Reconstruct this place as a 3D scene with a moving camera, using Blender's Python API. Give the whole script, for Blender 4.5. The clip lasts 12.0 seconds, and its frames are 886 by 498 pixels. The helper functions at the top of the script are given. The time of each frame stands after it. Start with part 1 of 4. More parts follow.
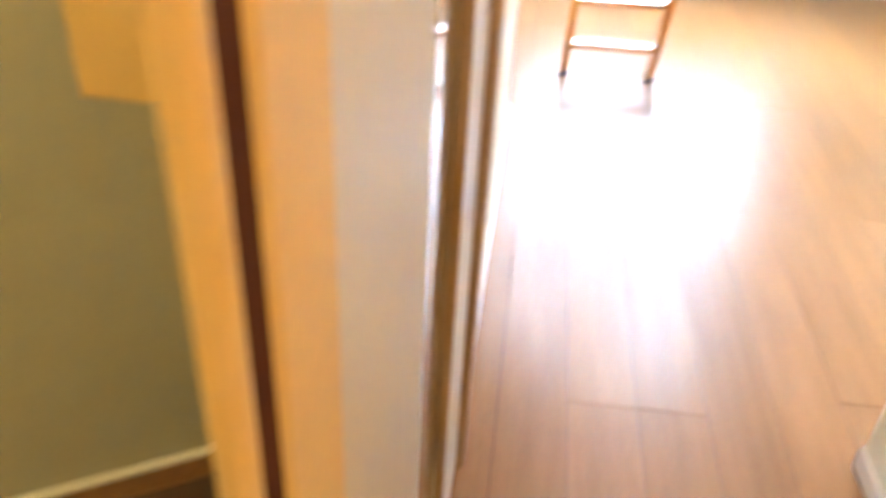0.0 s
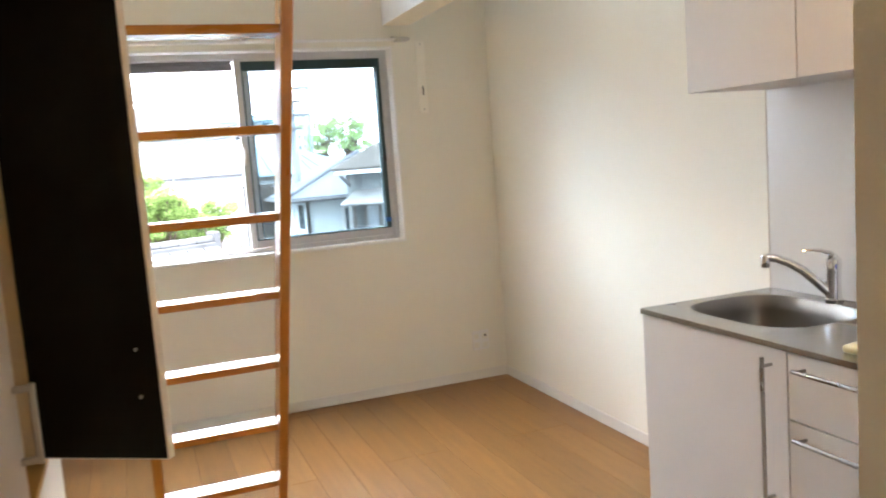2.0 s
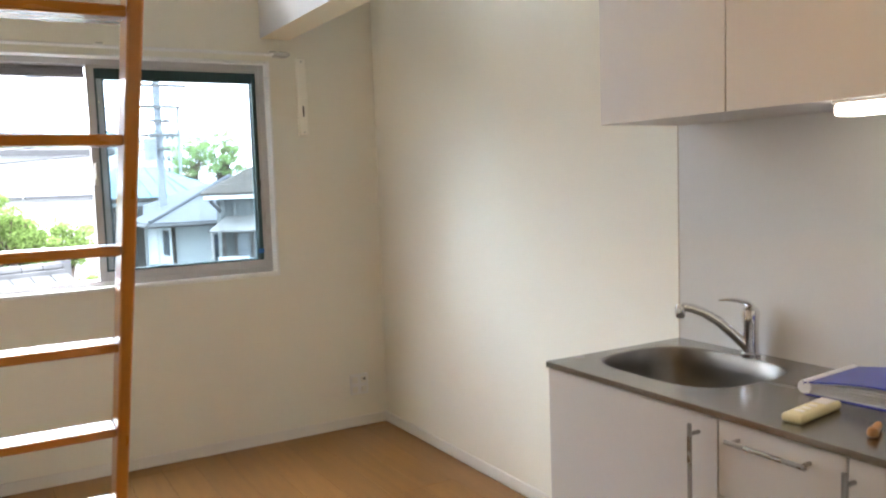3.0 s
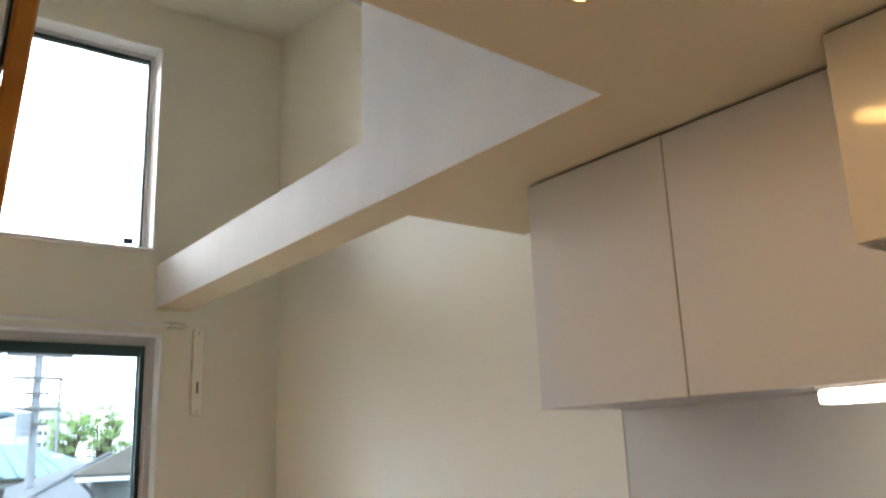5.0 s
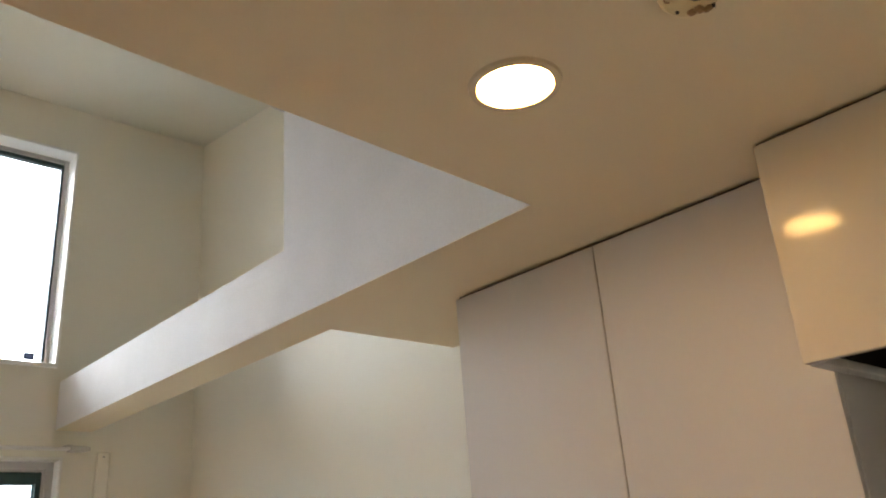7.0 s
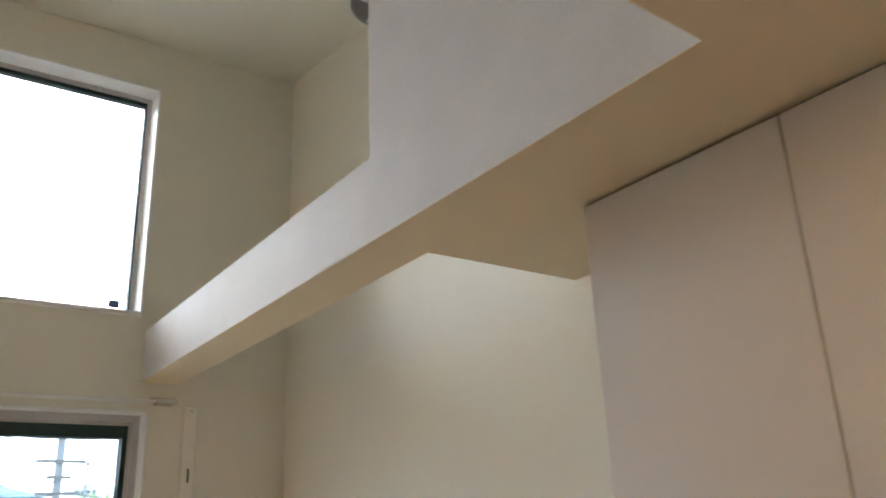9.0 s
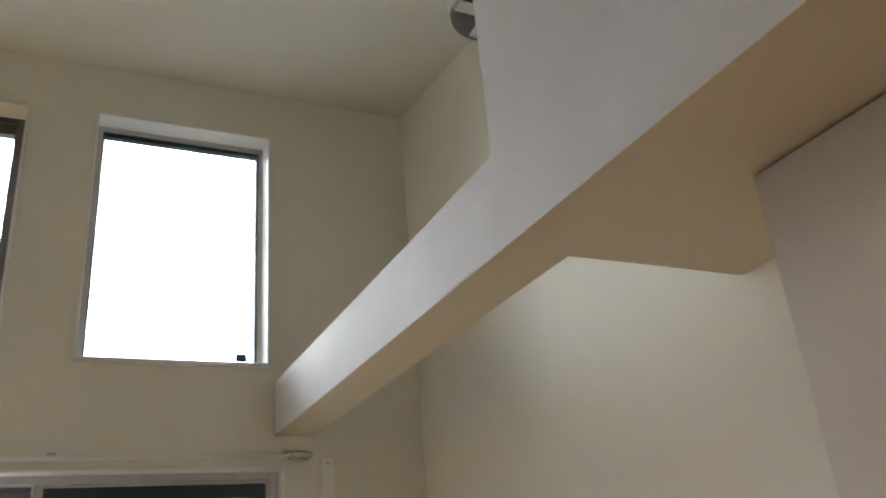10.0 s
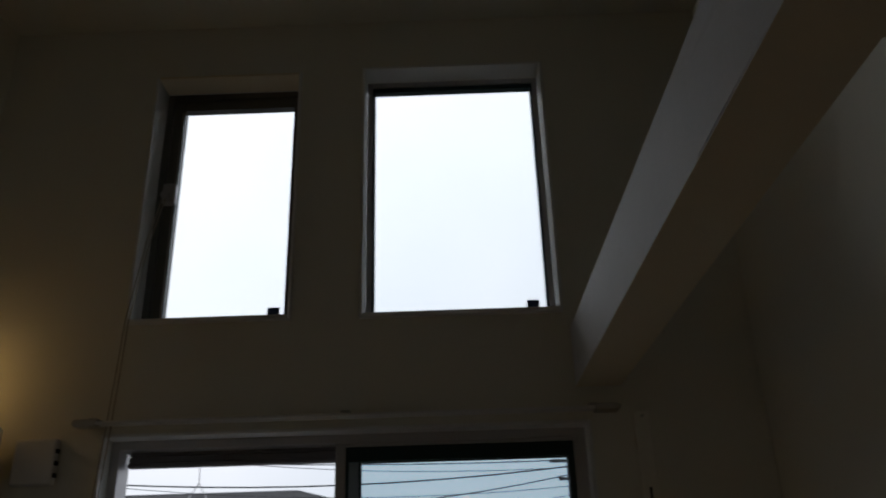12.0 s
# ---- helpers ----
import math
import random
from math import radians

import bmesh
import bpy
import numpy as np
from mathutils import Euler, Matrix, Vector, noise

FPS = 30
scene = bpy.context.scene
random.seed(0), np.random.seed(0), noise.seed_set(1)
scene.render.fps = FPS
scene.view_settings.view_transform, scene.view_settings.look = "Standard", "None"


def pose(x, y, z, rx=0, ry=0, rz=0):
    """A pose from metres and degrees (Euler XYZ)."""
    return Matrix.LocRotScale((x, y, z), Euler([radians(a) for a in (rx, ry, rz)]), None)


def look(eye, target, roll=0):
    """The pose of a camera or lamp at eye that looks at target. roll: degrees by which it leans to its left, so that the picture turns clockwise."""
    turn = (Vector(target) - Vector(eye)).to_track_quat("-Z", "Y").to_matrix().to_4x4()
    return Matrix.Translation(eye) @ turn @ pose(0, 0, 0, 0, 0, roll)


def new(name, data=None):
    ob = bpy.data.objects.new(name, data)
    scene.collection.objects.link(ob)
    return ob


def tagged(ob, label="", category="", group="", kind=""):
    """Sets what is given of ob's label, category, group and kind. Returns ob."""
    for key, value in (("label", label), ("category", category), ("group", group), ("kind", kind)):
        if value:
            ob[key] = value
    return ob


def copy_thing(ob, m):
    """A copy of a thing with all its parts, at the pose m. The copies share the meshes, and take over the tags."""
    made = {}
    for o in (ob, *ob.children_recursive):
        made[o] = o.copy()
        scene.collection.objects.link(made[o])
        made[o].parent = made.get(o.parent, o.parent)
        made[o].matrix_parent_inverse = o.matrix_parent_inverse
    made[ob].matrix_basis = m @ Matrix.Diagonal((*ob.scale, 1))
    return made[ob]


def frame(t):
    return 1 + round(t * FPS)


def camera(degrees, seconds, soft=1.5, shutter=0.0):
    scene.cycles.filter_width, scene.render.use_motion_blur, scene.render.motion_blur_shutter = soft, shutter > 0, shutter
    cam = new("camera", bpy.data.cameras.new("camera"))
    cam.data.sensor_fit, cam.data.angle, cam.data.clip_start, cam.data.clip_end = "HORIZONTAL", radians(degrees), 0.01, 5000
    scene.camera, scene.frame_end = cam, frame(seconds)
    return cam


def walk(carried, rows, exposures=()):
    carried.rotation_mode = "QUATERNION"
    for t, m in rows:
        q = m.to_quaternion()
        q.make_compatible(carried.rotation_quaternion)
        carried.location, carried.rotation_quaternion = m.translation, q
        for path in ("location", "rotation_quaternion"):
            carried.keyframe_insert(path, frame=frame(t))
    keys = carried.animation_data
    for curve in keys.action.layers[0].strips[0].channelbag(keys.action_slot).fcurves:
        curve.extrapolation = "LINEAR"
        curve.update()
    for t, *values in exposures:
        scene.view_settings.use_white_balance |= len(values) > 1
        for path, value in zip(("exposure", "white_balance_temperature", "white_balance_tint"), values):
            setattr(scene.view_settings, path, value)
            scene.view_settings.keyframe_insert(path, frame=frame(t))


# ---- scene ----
cam = camera(57.6, 12.0, soft=1.9, shutter=0.4)
PATH = [
    (0, (-2.244, -5.26, 1.312), (-2.409, -3.598, 0.212), 3.1),
    (0.2, (-2.243, -5.194, 1.328), (-2.174, -3.434, 0.38), 2.6),
    (0.3, (-2.204, -5.163, 1.333), (-2.043, -3.374, 0.454), 1.8),
    (0.5, (-2.188, -5.085, 1.336), (-1.845, -3.263, 0.585), 0.5),
    (0.6, (-2.183, -5.035, 1.334), (-1.771, -3.203, 0.646), -0.4),
    (1, (-2.133, -4.882, 1.381), (-1.569, -3.013, 0.947), -3.7),
    (1.5, (-2.105, -4.711, 1.397), (-1.498, -2.821, 1.156), -4.3),
    (2, (-2.077, -4.513, 1.4), (-1.368, -2.657, 1.168), -4.2),
    (2.5, (-2.031, -4.337, 1.396), (-1.141, -2.562, 1.153), -3.3),
    (4.5, (-1.853, -3.888, 1.421), (-0.709, -2.274, 1.713), -2.1),
    (5, (-1.854, -3.88, 1.449), (-0.668, -2.343, 1.93), -2.3),
    (5.5, (-1.826, -3.862, 1.476), (-0.598, -2.412, 2.1), -3.0),
    (6, (-1.818, -3.869, 1.502), (-0.562, -2.495, 2.233), -3.8),
    (6.5, (-1.802, -3.849, 1.507), (-0.519, -2.499, 2.237), -4.3),
    (8.5, (-1.586, -3.563, 1.521), (-0.391, -2.091, 2.157), -4.2),
    (9, (-1.499, -3.433, 1.514), (-0.409, -1.895, 2.181), -2.4),
    (9.5, (-1.465, -3.294, 1.523), (-0.514, -1.7, 2.268), -2.9),
    (10, (-1.41, -3.208, 1.522), (-0.585, -1.564, 2.309), -5.1),
    (10.5, (-1.279, -3.129, 1.532), (-0.705, -1.383, 2.321), -4.6),
    (11, (-1.176, -3.062, 1.526), (-0.821, -1.245, 2.284), -3.1),
    (11.5, (-1.108, -2.94, 1.501), (-0.919, -1.106, 2.277), -2.7),
    (12, (-1.041, -2.787, 1.5), (-1.062, -0.949, 2.29), -1.7),
]
walk(cam, [(t, look(eye, target, roll)) for t, eye, target, roll in PATH],
     exposures=[(0.0, 4.12, 5450, 10), (0.3, 3.72, 5850, 10), (0.6, 3.36, 6350, 10), (1.0, 3.02, 6450, 10), (1.5, 2.77, 6450, 10), (2.5, 2.39, 6450, 10),
                (4.5, 1.86, 6700, 10), (5.5, 1.87, 6750, 10), (6.5, 2.02, 6750, 10), (8.5, 1.89, 6750, 10), (9.0, 1.79, 6700, 10), (10.0, 1.5, 6650, 10),
                (10.5, 1.2, 6600, 10), (11.0, 0.58, 6550, 10), (11.5, -0.53, 6600, 10), (12.0, -1.97, 6650, 10)])

# ---- world and large lights ----
world = bpy.data.worlds.new("overcast_sky")
scene.world = world
world.use_nodes = True
wn, wl = world.node_tree.nodes, world.node_tree.links
sky = wn.new("ShaderNodeTexSky")
sky.sky_type, sky.sun_disc = "NISHITA", False
sky.sun_elevation, sky.sun_rotation = radians(48), radians(-42)
sky.air_density, sky.dust_density = 1.0, 8.0
cloud = wn.new("ShaderNodeTexNoise")
cloud.inputs["Scale"].default_value, cloud.inputs["Detail"].default_value = 3.0, 6.0
cloud_ramp = wn.new("ShaderNodeValToRGB")
cloud_ramp.color_ramp.elements[0].position, cloud_ramp.color_ramp.elements[1].position = 0.3, 0.7
cloud_ramp.color_ramp.elements[0].color, cloud_ramp.color_ramp.elements[1].color = (23.0, 25.6, 29.5, 1), (27.0, 29.0, 32.5, 1)
blend = wn.new("ShaderNodeMixRGB")
blend.inputs["Fac"].default_value = 0.8
wl.new(cloud.outputs["Fac"], cloud_ramp.inputs["Fac"])
wl.new(sky.outputs["Color"], blend.inputs["Color1"])
wl.new(cloud_ramp.outputs["Color"], blend.inputs["Color2"])
# a bright overcast sky is a third brighter overhead than at the horizon
coords, split, rise = wn.new("ShaderNodeTexCoord"), wn.new("ShaderNodeSeparateXYZ"), wn.new("ShaderNodeMath")
rise.operation, rise.use_clamp = "MULTIPLY_ADD", True
rise.inputs[1].default_value, rise.inputs[2].default_value = 0.25, 0.75
wl.new(coords.outputs["Generated"], split.inputs["Vector"])
wl.new(split.outputs["Z"], rise.inputs[0])
graded = wn.new("ShaderNodeVectorMath")
graded.operation = "SCALE"
wl.new(blend.outputs["Color"], graded.inputs[0])
# and it brightens softly towards the veiled sun
SUN_WAY = Vector((-0.45, 0.50, 0.74)).normalized()
toward, veil, both_grades = wn.new("ShaderNodeVectorMath"), wn.new("ShaderNodeMapRange"), wn.new("ShaderNodeMath")
toward.operation, veil.interpolation_type, both_grades.operation = "DOT_PRODUCT", "SMOOTHSTEP", "MULTIPLY"
toward.inputs[1].default_value = SUN_WAY
veil.inputs["From Min"].default_value, veil.inputs["From Max"].default_value = 0.0, 1.0
veil.inputs["To Min"].default_value, veil.inputs["To Max"].default_value = 0.9, 1.45
wl.new(coords.outputs["Generated"], toward.inputs[0])
wl.new(toward.outputs["Value"], veil.inputs["Value"])
wl.new(veil.outputs["Result"], both_grades.inputs[0])
wl.new(rise.outputs["Value"], both_grades.inputs[1])
wl.new(both_grades.outputs["Value"], graded.inputs["Scale"])
wl.new(graded.outputs["Vector"], wn["Background"].inputs["Color"])
wn["Background"].inputs["Strength"].default_value = 0.145

sun = new("sun", bpy.data.lights.new("sun", "SUN"))
sun.data.energy, sun.data.angle, sun.data.color = 1.5, radians(76), (0.84, 0.93, 1.0)
sun.matrix_world = look(SUN_WAY * 40, (0, 0, 0))


# ---- materials ----
def material(name, color, rough=0.6, metal=0.0, vary=0.06, scale=6.0, grain=90.0, bump=0.03, coat=0.0, stretch=(1, 1, 1), per_object=0.0, coat_rough=0.1, gloss=0.5):
    """Noise at two scales for the colour and a fine relief."""
    m = bpy.data.materials.new(name)
    m.use_nodes = True
    n, l = m.node_tree.nodes, m.node_tree.links
    b = n["Principled BSDF"]
    coords, mapping = n.new("ShaderNodeTexCoord"), n.new("ShaderNodeMapping")
    mapping.inputs["Scale"].default_value = stretch
    l.new(coords.outputs["Object"], mapping.inputs["Vector"])
    big, fine = n.new("ShaderNodeTexNoise"), n.new("ShaderNodeTexNoise")
    big.inputs["Scale"].default_value, big.inputs["Detail"].default_value = scale, 4.0
    fine.inputs["Scale"].default_value, fine.inputs["Detail"].default_value = grain, 3.0
    info = n.new("ShaderNodeObjectInfo")
    if per_object:
        shift = n.new("ShaderNodeVectorMath")
        shift.operation = "MULTIPLY_ADD"
        shift.inputs[1].default_value = (37.0, 53.0, 19.0)
        l.new(info.outputs["Random"], shift.inputs[0])
        l.new(mapping.outputs["Vector"], shift.inputs[2])
        source = shift.outputs["Vector"]
    else:
        source = mapping.outputs["Vector"]
    l.new(source, big.inputs["Vector"])
    l.new(source, fine.inputs["Vector"])
    total = n.new("ShaderNodeMath")
    total.operation = "MULTIPLY_ADD"
    l.new(fine.outputs["Fac"], total.inputs[0])
    total.inputs[1].default_value = 0.5
    l.new(big.outputs["Fac"], total.inputs[2])
    spread = n.new("ShaderNodeMapRange")
    spread.inputs["From Min"].default_value, spread.inputs["From Max"].default_value = 0.35, 1.15
    spread.inputs["To Min"].default_value, spread.inputs["To Max"].default_value = 1 - vary, 1 + vary
    l.new(total.outputs["Value"], spread.inputs["Value"])
    value = spread.outputs["Result"]
    if per_object:
        tone = n.new("ShaderNodeMapRange")
        tone.inputs["To Min"].default_value, tone.inputs["To Max"].default_value = 1 - per_object, 1 + per_object
        l.new(info.outputs["Random"], tone.inputs["Value"])
        both = n.new("ShaderNodeMath")
        both.operation = "MULTIPLY"
        l.new(value, both.inputs[0])
        l.new(tone.outputs["Result"], both.inputs[1])
        value = both.outputs["Value"]
    tint = n.new("ShaderNodeVectorMath")
    tint.operation = "SCALE"
    tint.inputs[0].default_value = color
    l.new(value, tint.inputs["Scale"])
    l.new(tint.outputs["Vector"], b.inputs["Base Color"])
    worn = n.new("ShaderNodeMapRange")
    worn.inputs["To Min"].default_value, worn.inputs["To Max"].default_value = max(0.02, rough - 0.08), min(1, rough + 0.08)
    l.new(big.outputs["Fac"], worn.inputs["Value"])
    l.new(worn.outputs["Result"], b.inputs["Roughness"])
    b.inputs["Metallic"].default_value = metal
    b.inputs["Coat Weight"].default_value = coat
    b.inputs["Specular IOR Level"].default_value = gloss
    b.inputs["Coat Roughness"].default_value = coat_rough
    if bump:
        relief = n.new("ShaderNodeBump")
        relief.inputs["Strength"].default_value, relief.inputs["Distance"].default_value = bump, 0.002
        l.new(fine.outputs["Fac"], relief.inputs["Height"])
        l.new(relief.outputs["Normal"], b.inputs["Normal"])
    return m


def glowing(name, color, strength):
    m = bpy.data.materials.new(name)
    m.use_nodes = True
    b = m.node_tree.nodes["Principled BSDF"]
    b.inputs["Base Color"].default_value = (0.8, 0.8, 0.8, 1)
    b.inputs["Emission Color"].default_value = (*color, 1)
    b.inputs["Emission Strength"].default_value = strength
    return m


def leafy(name, color):
    """Thin leaves that let a part of the light through."""
    m = bpy.data.materials.new(name)
    m.use_nodes = True
    n, l = m.node_tree.nodes, m.node_tree.links
    tone, ramp = n.new("ShaderNodeNewGeometry"), n.new("ShaderNodeMapRange")
    ramp.inputs["To Min"].default_value, ramp.inputs["To Max"].default_value = 0.55, 1.45
    tint = n.new("ShaderNodeVectorMath")
    tint.operation = "SCALE"
    tint.inputs[0].default_value = color
    l.new(tone.outputs["Random Per Island"], ramp.inputs["Value"])
    l.new(ramp.outputs["Result"], tint.inputs["Scale"])
    face, through_leaf, both = n.new("ShaderNodeBsdfDiffuse"), n.new("ShaderNodeBsdfTranslucent"), n.new("ShaderNodeMixShader")
    both.inputs["Fac"].default_value = 0.45
    l.new(tint.outputs["Vector"], face.inputs["Color"])
    l.new(tint.outputs["Vector"], through_leaf.inputs["Color"])
    l.new(face.outputs["BSDF"], both.inputs[1])
    l.new(through_leaf.outputs["BSDF"], both.inputs[2])
    l.new(both.outputs["Shader"], n["Material Output"].inputs["Surface"])
    return m


def thin_pane(name, color):
    """A thin tinted sheet: light goes straight through it, weakened by its colour, and its face mirrors a little."""
    m = bpy.data.materials.new(name)
    m.use_nodes = True
    n, l = m.node_tree.nodes, m.node_tree.links
    clear, mirror, both, edge = n.new("ShaderNodeBsdfTransparent"), n.new("ShaderNodeBsdfGlossy"), n.new("ShaderNodeMixShader"), n.new("ShaderNodeFresnel")
    clear.inputs["Color"].default_value = (*color, 1)
    mirror.inputs["Roughness"].default_value = 0.0
    edge.inputs["IOR"].default_value = 1.33
    l.new(edge.outputs["Fac"], both.inputs["Fac"])
    l.new(clear.outputs["BSDF"], both.inputs[1])
    l.new(mirror.outputs["BSDF"], both.inputs[2])
    l.new(both.outputs["Shader"], n["Material Output"].inputs["Surface"])
    return m


WALLPAPER = material("wallpaper", (0.85, 0.82, 0.72), 0.85, vary=0.02, scale=1.2, grain=260, bump=0.25)
# the cool skylight on the beam's sides is mixed into this white
WALL_PANEL = material("skylit_beam_board", (0.65, 0.645, 0.655), 0.75, vary=0.11, scale=4, grain=120, bump=0.15)
# same paper twice: warm light coloured into the low one, skylight into the high
CEILING = material("ceiling_paper_warm_lit", (0.83, 0.725, 0.525), 0.9, vary=0.02, scale=1.0, grain=240, bump=0.25)
HIGH_CEILING = material("ceiling_paper_skylit", (0.77, 0.77, 0.68), 0.9, vary=0.02, scale=1.0, grain=240, bump=0.25)
BASE = material("baseboard_white", (0.80, 0.77, 0.72), 0.45, vary=0.03)
PLANK = material("floor_plank", (0.33, 0.166, 0.057), 0.34, vary=0.20, scale=3.2, grain=34, bump=0.05, coat=0.03, stretch=(9, 0.8, 9), per_object=0.09, coat_rough=0.13, gloss=0.2)
SUBFLOOR = material("plank_joint", (0.09, 0.048, 0.025), 0.8, vary=0.1)
LADDER = material("varnished_orange_wood", (0.53, 0.205, 0.028), 0.3, vary=0.14, scale=8, grain=70, bump=0.05, coat=0.6, stretch=(3, 3, 0.5))
RUNG = material("varnished_rung_wood", (0.53, 0.205, 0.028), 0.28, vary=0.14, scale=8, grain=70, bump=0.05, coat=1.0, stretch=(0.5, 3, 3), coat_rough=0.2)
WHITE_LAM = material("white_laminate", (0.60, 0.57, 0.54), 0.4, vary=0.025, scale=2, bump=0.03)
GLOSS_WHITE = material("glossy_white_laminate", (0.64, 0.585, 0.49), 0.09, vary=0.02, scale=2, bump=0.0, coat=0.03, coat_rough=0.05, gloss=0.2)
GLOSS_DOOR = material("mirror_glossy_door_film", (0.25, 0.24, 0.18), 0.05, vary=0.02, scale=2, bump=0.0, coat=0.5, coat_rough=0.02)
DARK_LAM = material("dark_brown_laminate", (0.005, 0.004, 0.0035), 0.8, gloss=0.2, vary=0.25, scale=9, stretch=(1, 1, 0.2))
EDGE_WHITE = material("white_edge_band", (0.75, 0.70, 0.62), 0.5)
OAK_TRIM = material("light_brown_trim", (0.36, 0.225, 0.11), 0.5, vary=0.14, scale=10, grain=60, stretch=(3, 3, 0.4))
FRAME_WOOD = material("pale_cream_wood", (0.70, 0.58, 0.38), 0.5, vary=0.06, scale=8)
NICHE_WOOD = material("yellow_wood_frame", (0.62, 0.40, 0.13), 0.5, vary=0.08, scale=8)
STEEL = material("brushed_steel", (0.34, 0.325, 0.315), 0.25, 1.0, vary=0.06, scale=4, grain=160, bump=0.06, stretch=(3, 0.4, 3))
CHROME = material("chrome", (0.78, 0.78, 0.80), 0.08, 1.0, vary=0.02, bump=0)
HANDLE_STEEL = material("satin_handle_steel", (0.34, 0.33, 0.32), 0.28, 1.0, vary=0.04)
NICKEL = material("satin_nickel", (0.55, 0.53, 0.50), 0.3, 1.0, vary=0.04)
ALU = material("grey_aluminium", (0.55, 0.53, 0.53), 0.42, 0.6, vary=0.04)
BRONZE_ALU = material("dark_aluminium", (0.09, 0.085, 0.085), 0.45, 0.5, vary=0.08)
SASH_ALU = material("dark_sash_aluminium", (0.16, 0.155, 0.15), 0.4, 0.5, vary=0.08)
GASKET = material("teal_black_gasket", (0.018, 0.05, 0.055), 0.5, vary=0.15)
PVC = material("white_window_lining", (0.87, 0.865, 0.84), 0.4, vary=0.02)
PLASTIC = material("ivory_plastic", (0.82, 0.79, 0.70), 0.4, vary=0.03)
PLASTIC_W = material("white_plastic", (0.84, 0.83, 0.81), 0.38, vary=0.03)
DARK = material("dark_plastic", (0.02, 0.02, 0.022), 0.5, vary=0.1)
SPLASH = material("white_splash_panel", (0.66, 0.645, 0.62), 0.22, vary=0.02, bump=0.0, coat=0.3)
# near-black brown: shade of the kitchen gaps and carcass put into colour
GAP_SHADE = material("gap_shade_brown", (0.035, 0.025, 0.018), 0.7)
SEAM_LIGHT = material("beige_joint", (0.56, 0.49, 0.40), 0.6)
BLUE = material("blue_cover", (0.05, 0.065, 0.34), 0.35, vary=0.08)
PAPER = material("white_paper", (0.78, 0.78, 0.80), 0.7, vary=0.03)
TIMBER = material("small_turned_wood", (0.42, 0.20, 0.06), 0.4, vary=0.12)
STICKER = material("navy_sticker", (0.02, 0.04, 0.10), 0.5)
CORD = material("beige_cord", (0.45, 0.38, 0.28), 0.8)
PANE_CLEAR = thin_pane("clear_pane", (0.99, 1.0, 0.995))
PANE_TINT = thin_pane("tinted_pane", (0.86, 0.905, 0.92))
WARM_GLOW = glowing("warm_lamp_diffuser", (1.0, 0.62, 0.22), 11.0)
LED_GLOW = glowing("led_diffuser", (1.0, 0.91, 0.78), 3.2)


# ---- helpers of this scene ----
def box(bm, x0, x1, y0, y1, z0, z1, bevel=0.0, segments=1):
    made = bmesh.ops.create_cube(bm, size=1.0)["verts"]
    m = Matrix.Translation(((x0 + x1) / 2, (y0 + y1) / 2, (z0 + z1) / 2)) @ Matrix.Diagonal((abs(x1 - x0), abs(y1 - y0), abs(z1 - z0), 1))
    bmesh.ops.transform(bm, matrix=m, verts=made)
    if bevel:
        edges = list({e for v in made for e in v.link_edges})
        bmesh.ops.bevel(bm, geom=edges, offset=bevel, segments=segments, affect="EDGES", profile=0.5)
    return bm


def rod(bm, a, b, r0, r1=None, sides=12, caps=True):
    a, b = Vector(a), Vector(b)
    made = bmesh.ops.create_cone(bm, cap_ends=caps, segments=sides, radius1=r0, radius2=r0 if r1 is None else r1, depth=(b - a).length)["verts"]
    turn = (b - a).to_track_quat("Z", "Y").to_matrix().to_4x4()
    bmesh.ops.transform(bm, matrix=Matrix.Translation((a + b) / 2) @ turn, verts=made)
    return bm


def tube(bm, points, radius, sides=10, flat=1.0):
    """A round tube along points, closed at its ends."""
    points = [Vector(p) for p in points]
    rings = []
    for i, p in enumerate(points):
        ahead = (points[min(i + 1, len(points) - 1)] - points[max(i - 1, 0)]).normalized()
        side = ahead.cross(Vector((0, 0, 1)))
        side = Vector((1, 0, 0)) if side.length < 1e-4 else side.normalized()
        up = side.cross(ahead)
        r = radius[i] if isinstance(radius, (list, tuple)) else radius
        rings.append([bm.verts.new(p + r * (math.cos(2 * math.pi * k / sides) * side + flat * math.sin(2 * math.pi * k / sides) * up)) for k in range(sides)])
    for a, b in zip(rings, rings[1:]):
        for k in range(sides):
            bm.faces.new((a[k], a[(k + 1) % sides], b[(k + 1) % sides], b[k]))
    bm.faces.new(rings[0][::-1])
    bm.faces.new(rings[-1])
    return bm


def lathe(bm, profile, centre, sides=24):
    """Turns (radius, height) pairs about the upright axis through centre."""
    rings = []
    for r, z in profile:
        rings.append([bm.verts.new((centre[0] + r * math.cos(2 * math.pi * k / sides), centre[1] + r * math.sin(2 * math.pi * k / sides), centre[2] + z)) for k in range(sides)])
    for a, b in zip(rings, rings[1:]):
        for k in range(sides):
            bm.faces.new((a[k], a[(k + 1) % sides], b[(k + 1) % sides], b[k]))
    bm.faces.new(rings[0][::-1])
    bm.faces.new(rings[-1])
    return bm


def mesh_of(name, bm, mat, smooth=False):
    bmesh.ops.recalc_face_normals(bm, faces=bm.faces[:])
    me = bpy.data.meshes.new(name)
    if smooth:
        for f in bm.faces:
            f.smooth = True
        for e in bm.edges:
            if len(e.link_faces) == 2 and e.calc_face_angle(0) > 0.6:
                e.smooth = False
    bm.to_mesh(me)
    bm.free()
    me.materials.append(mat)
    return me


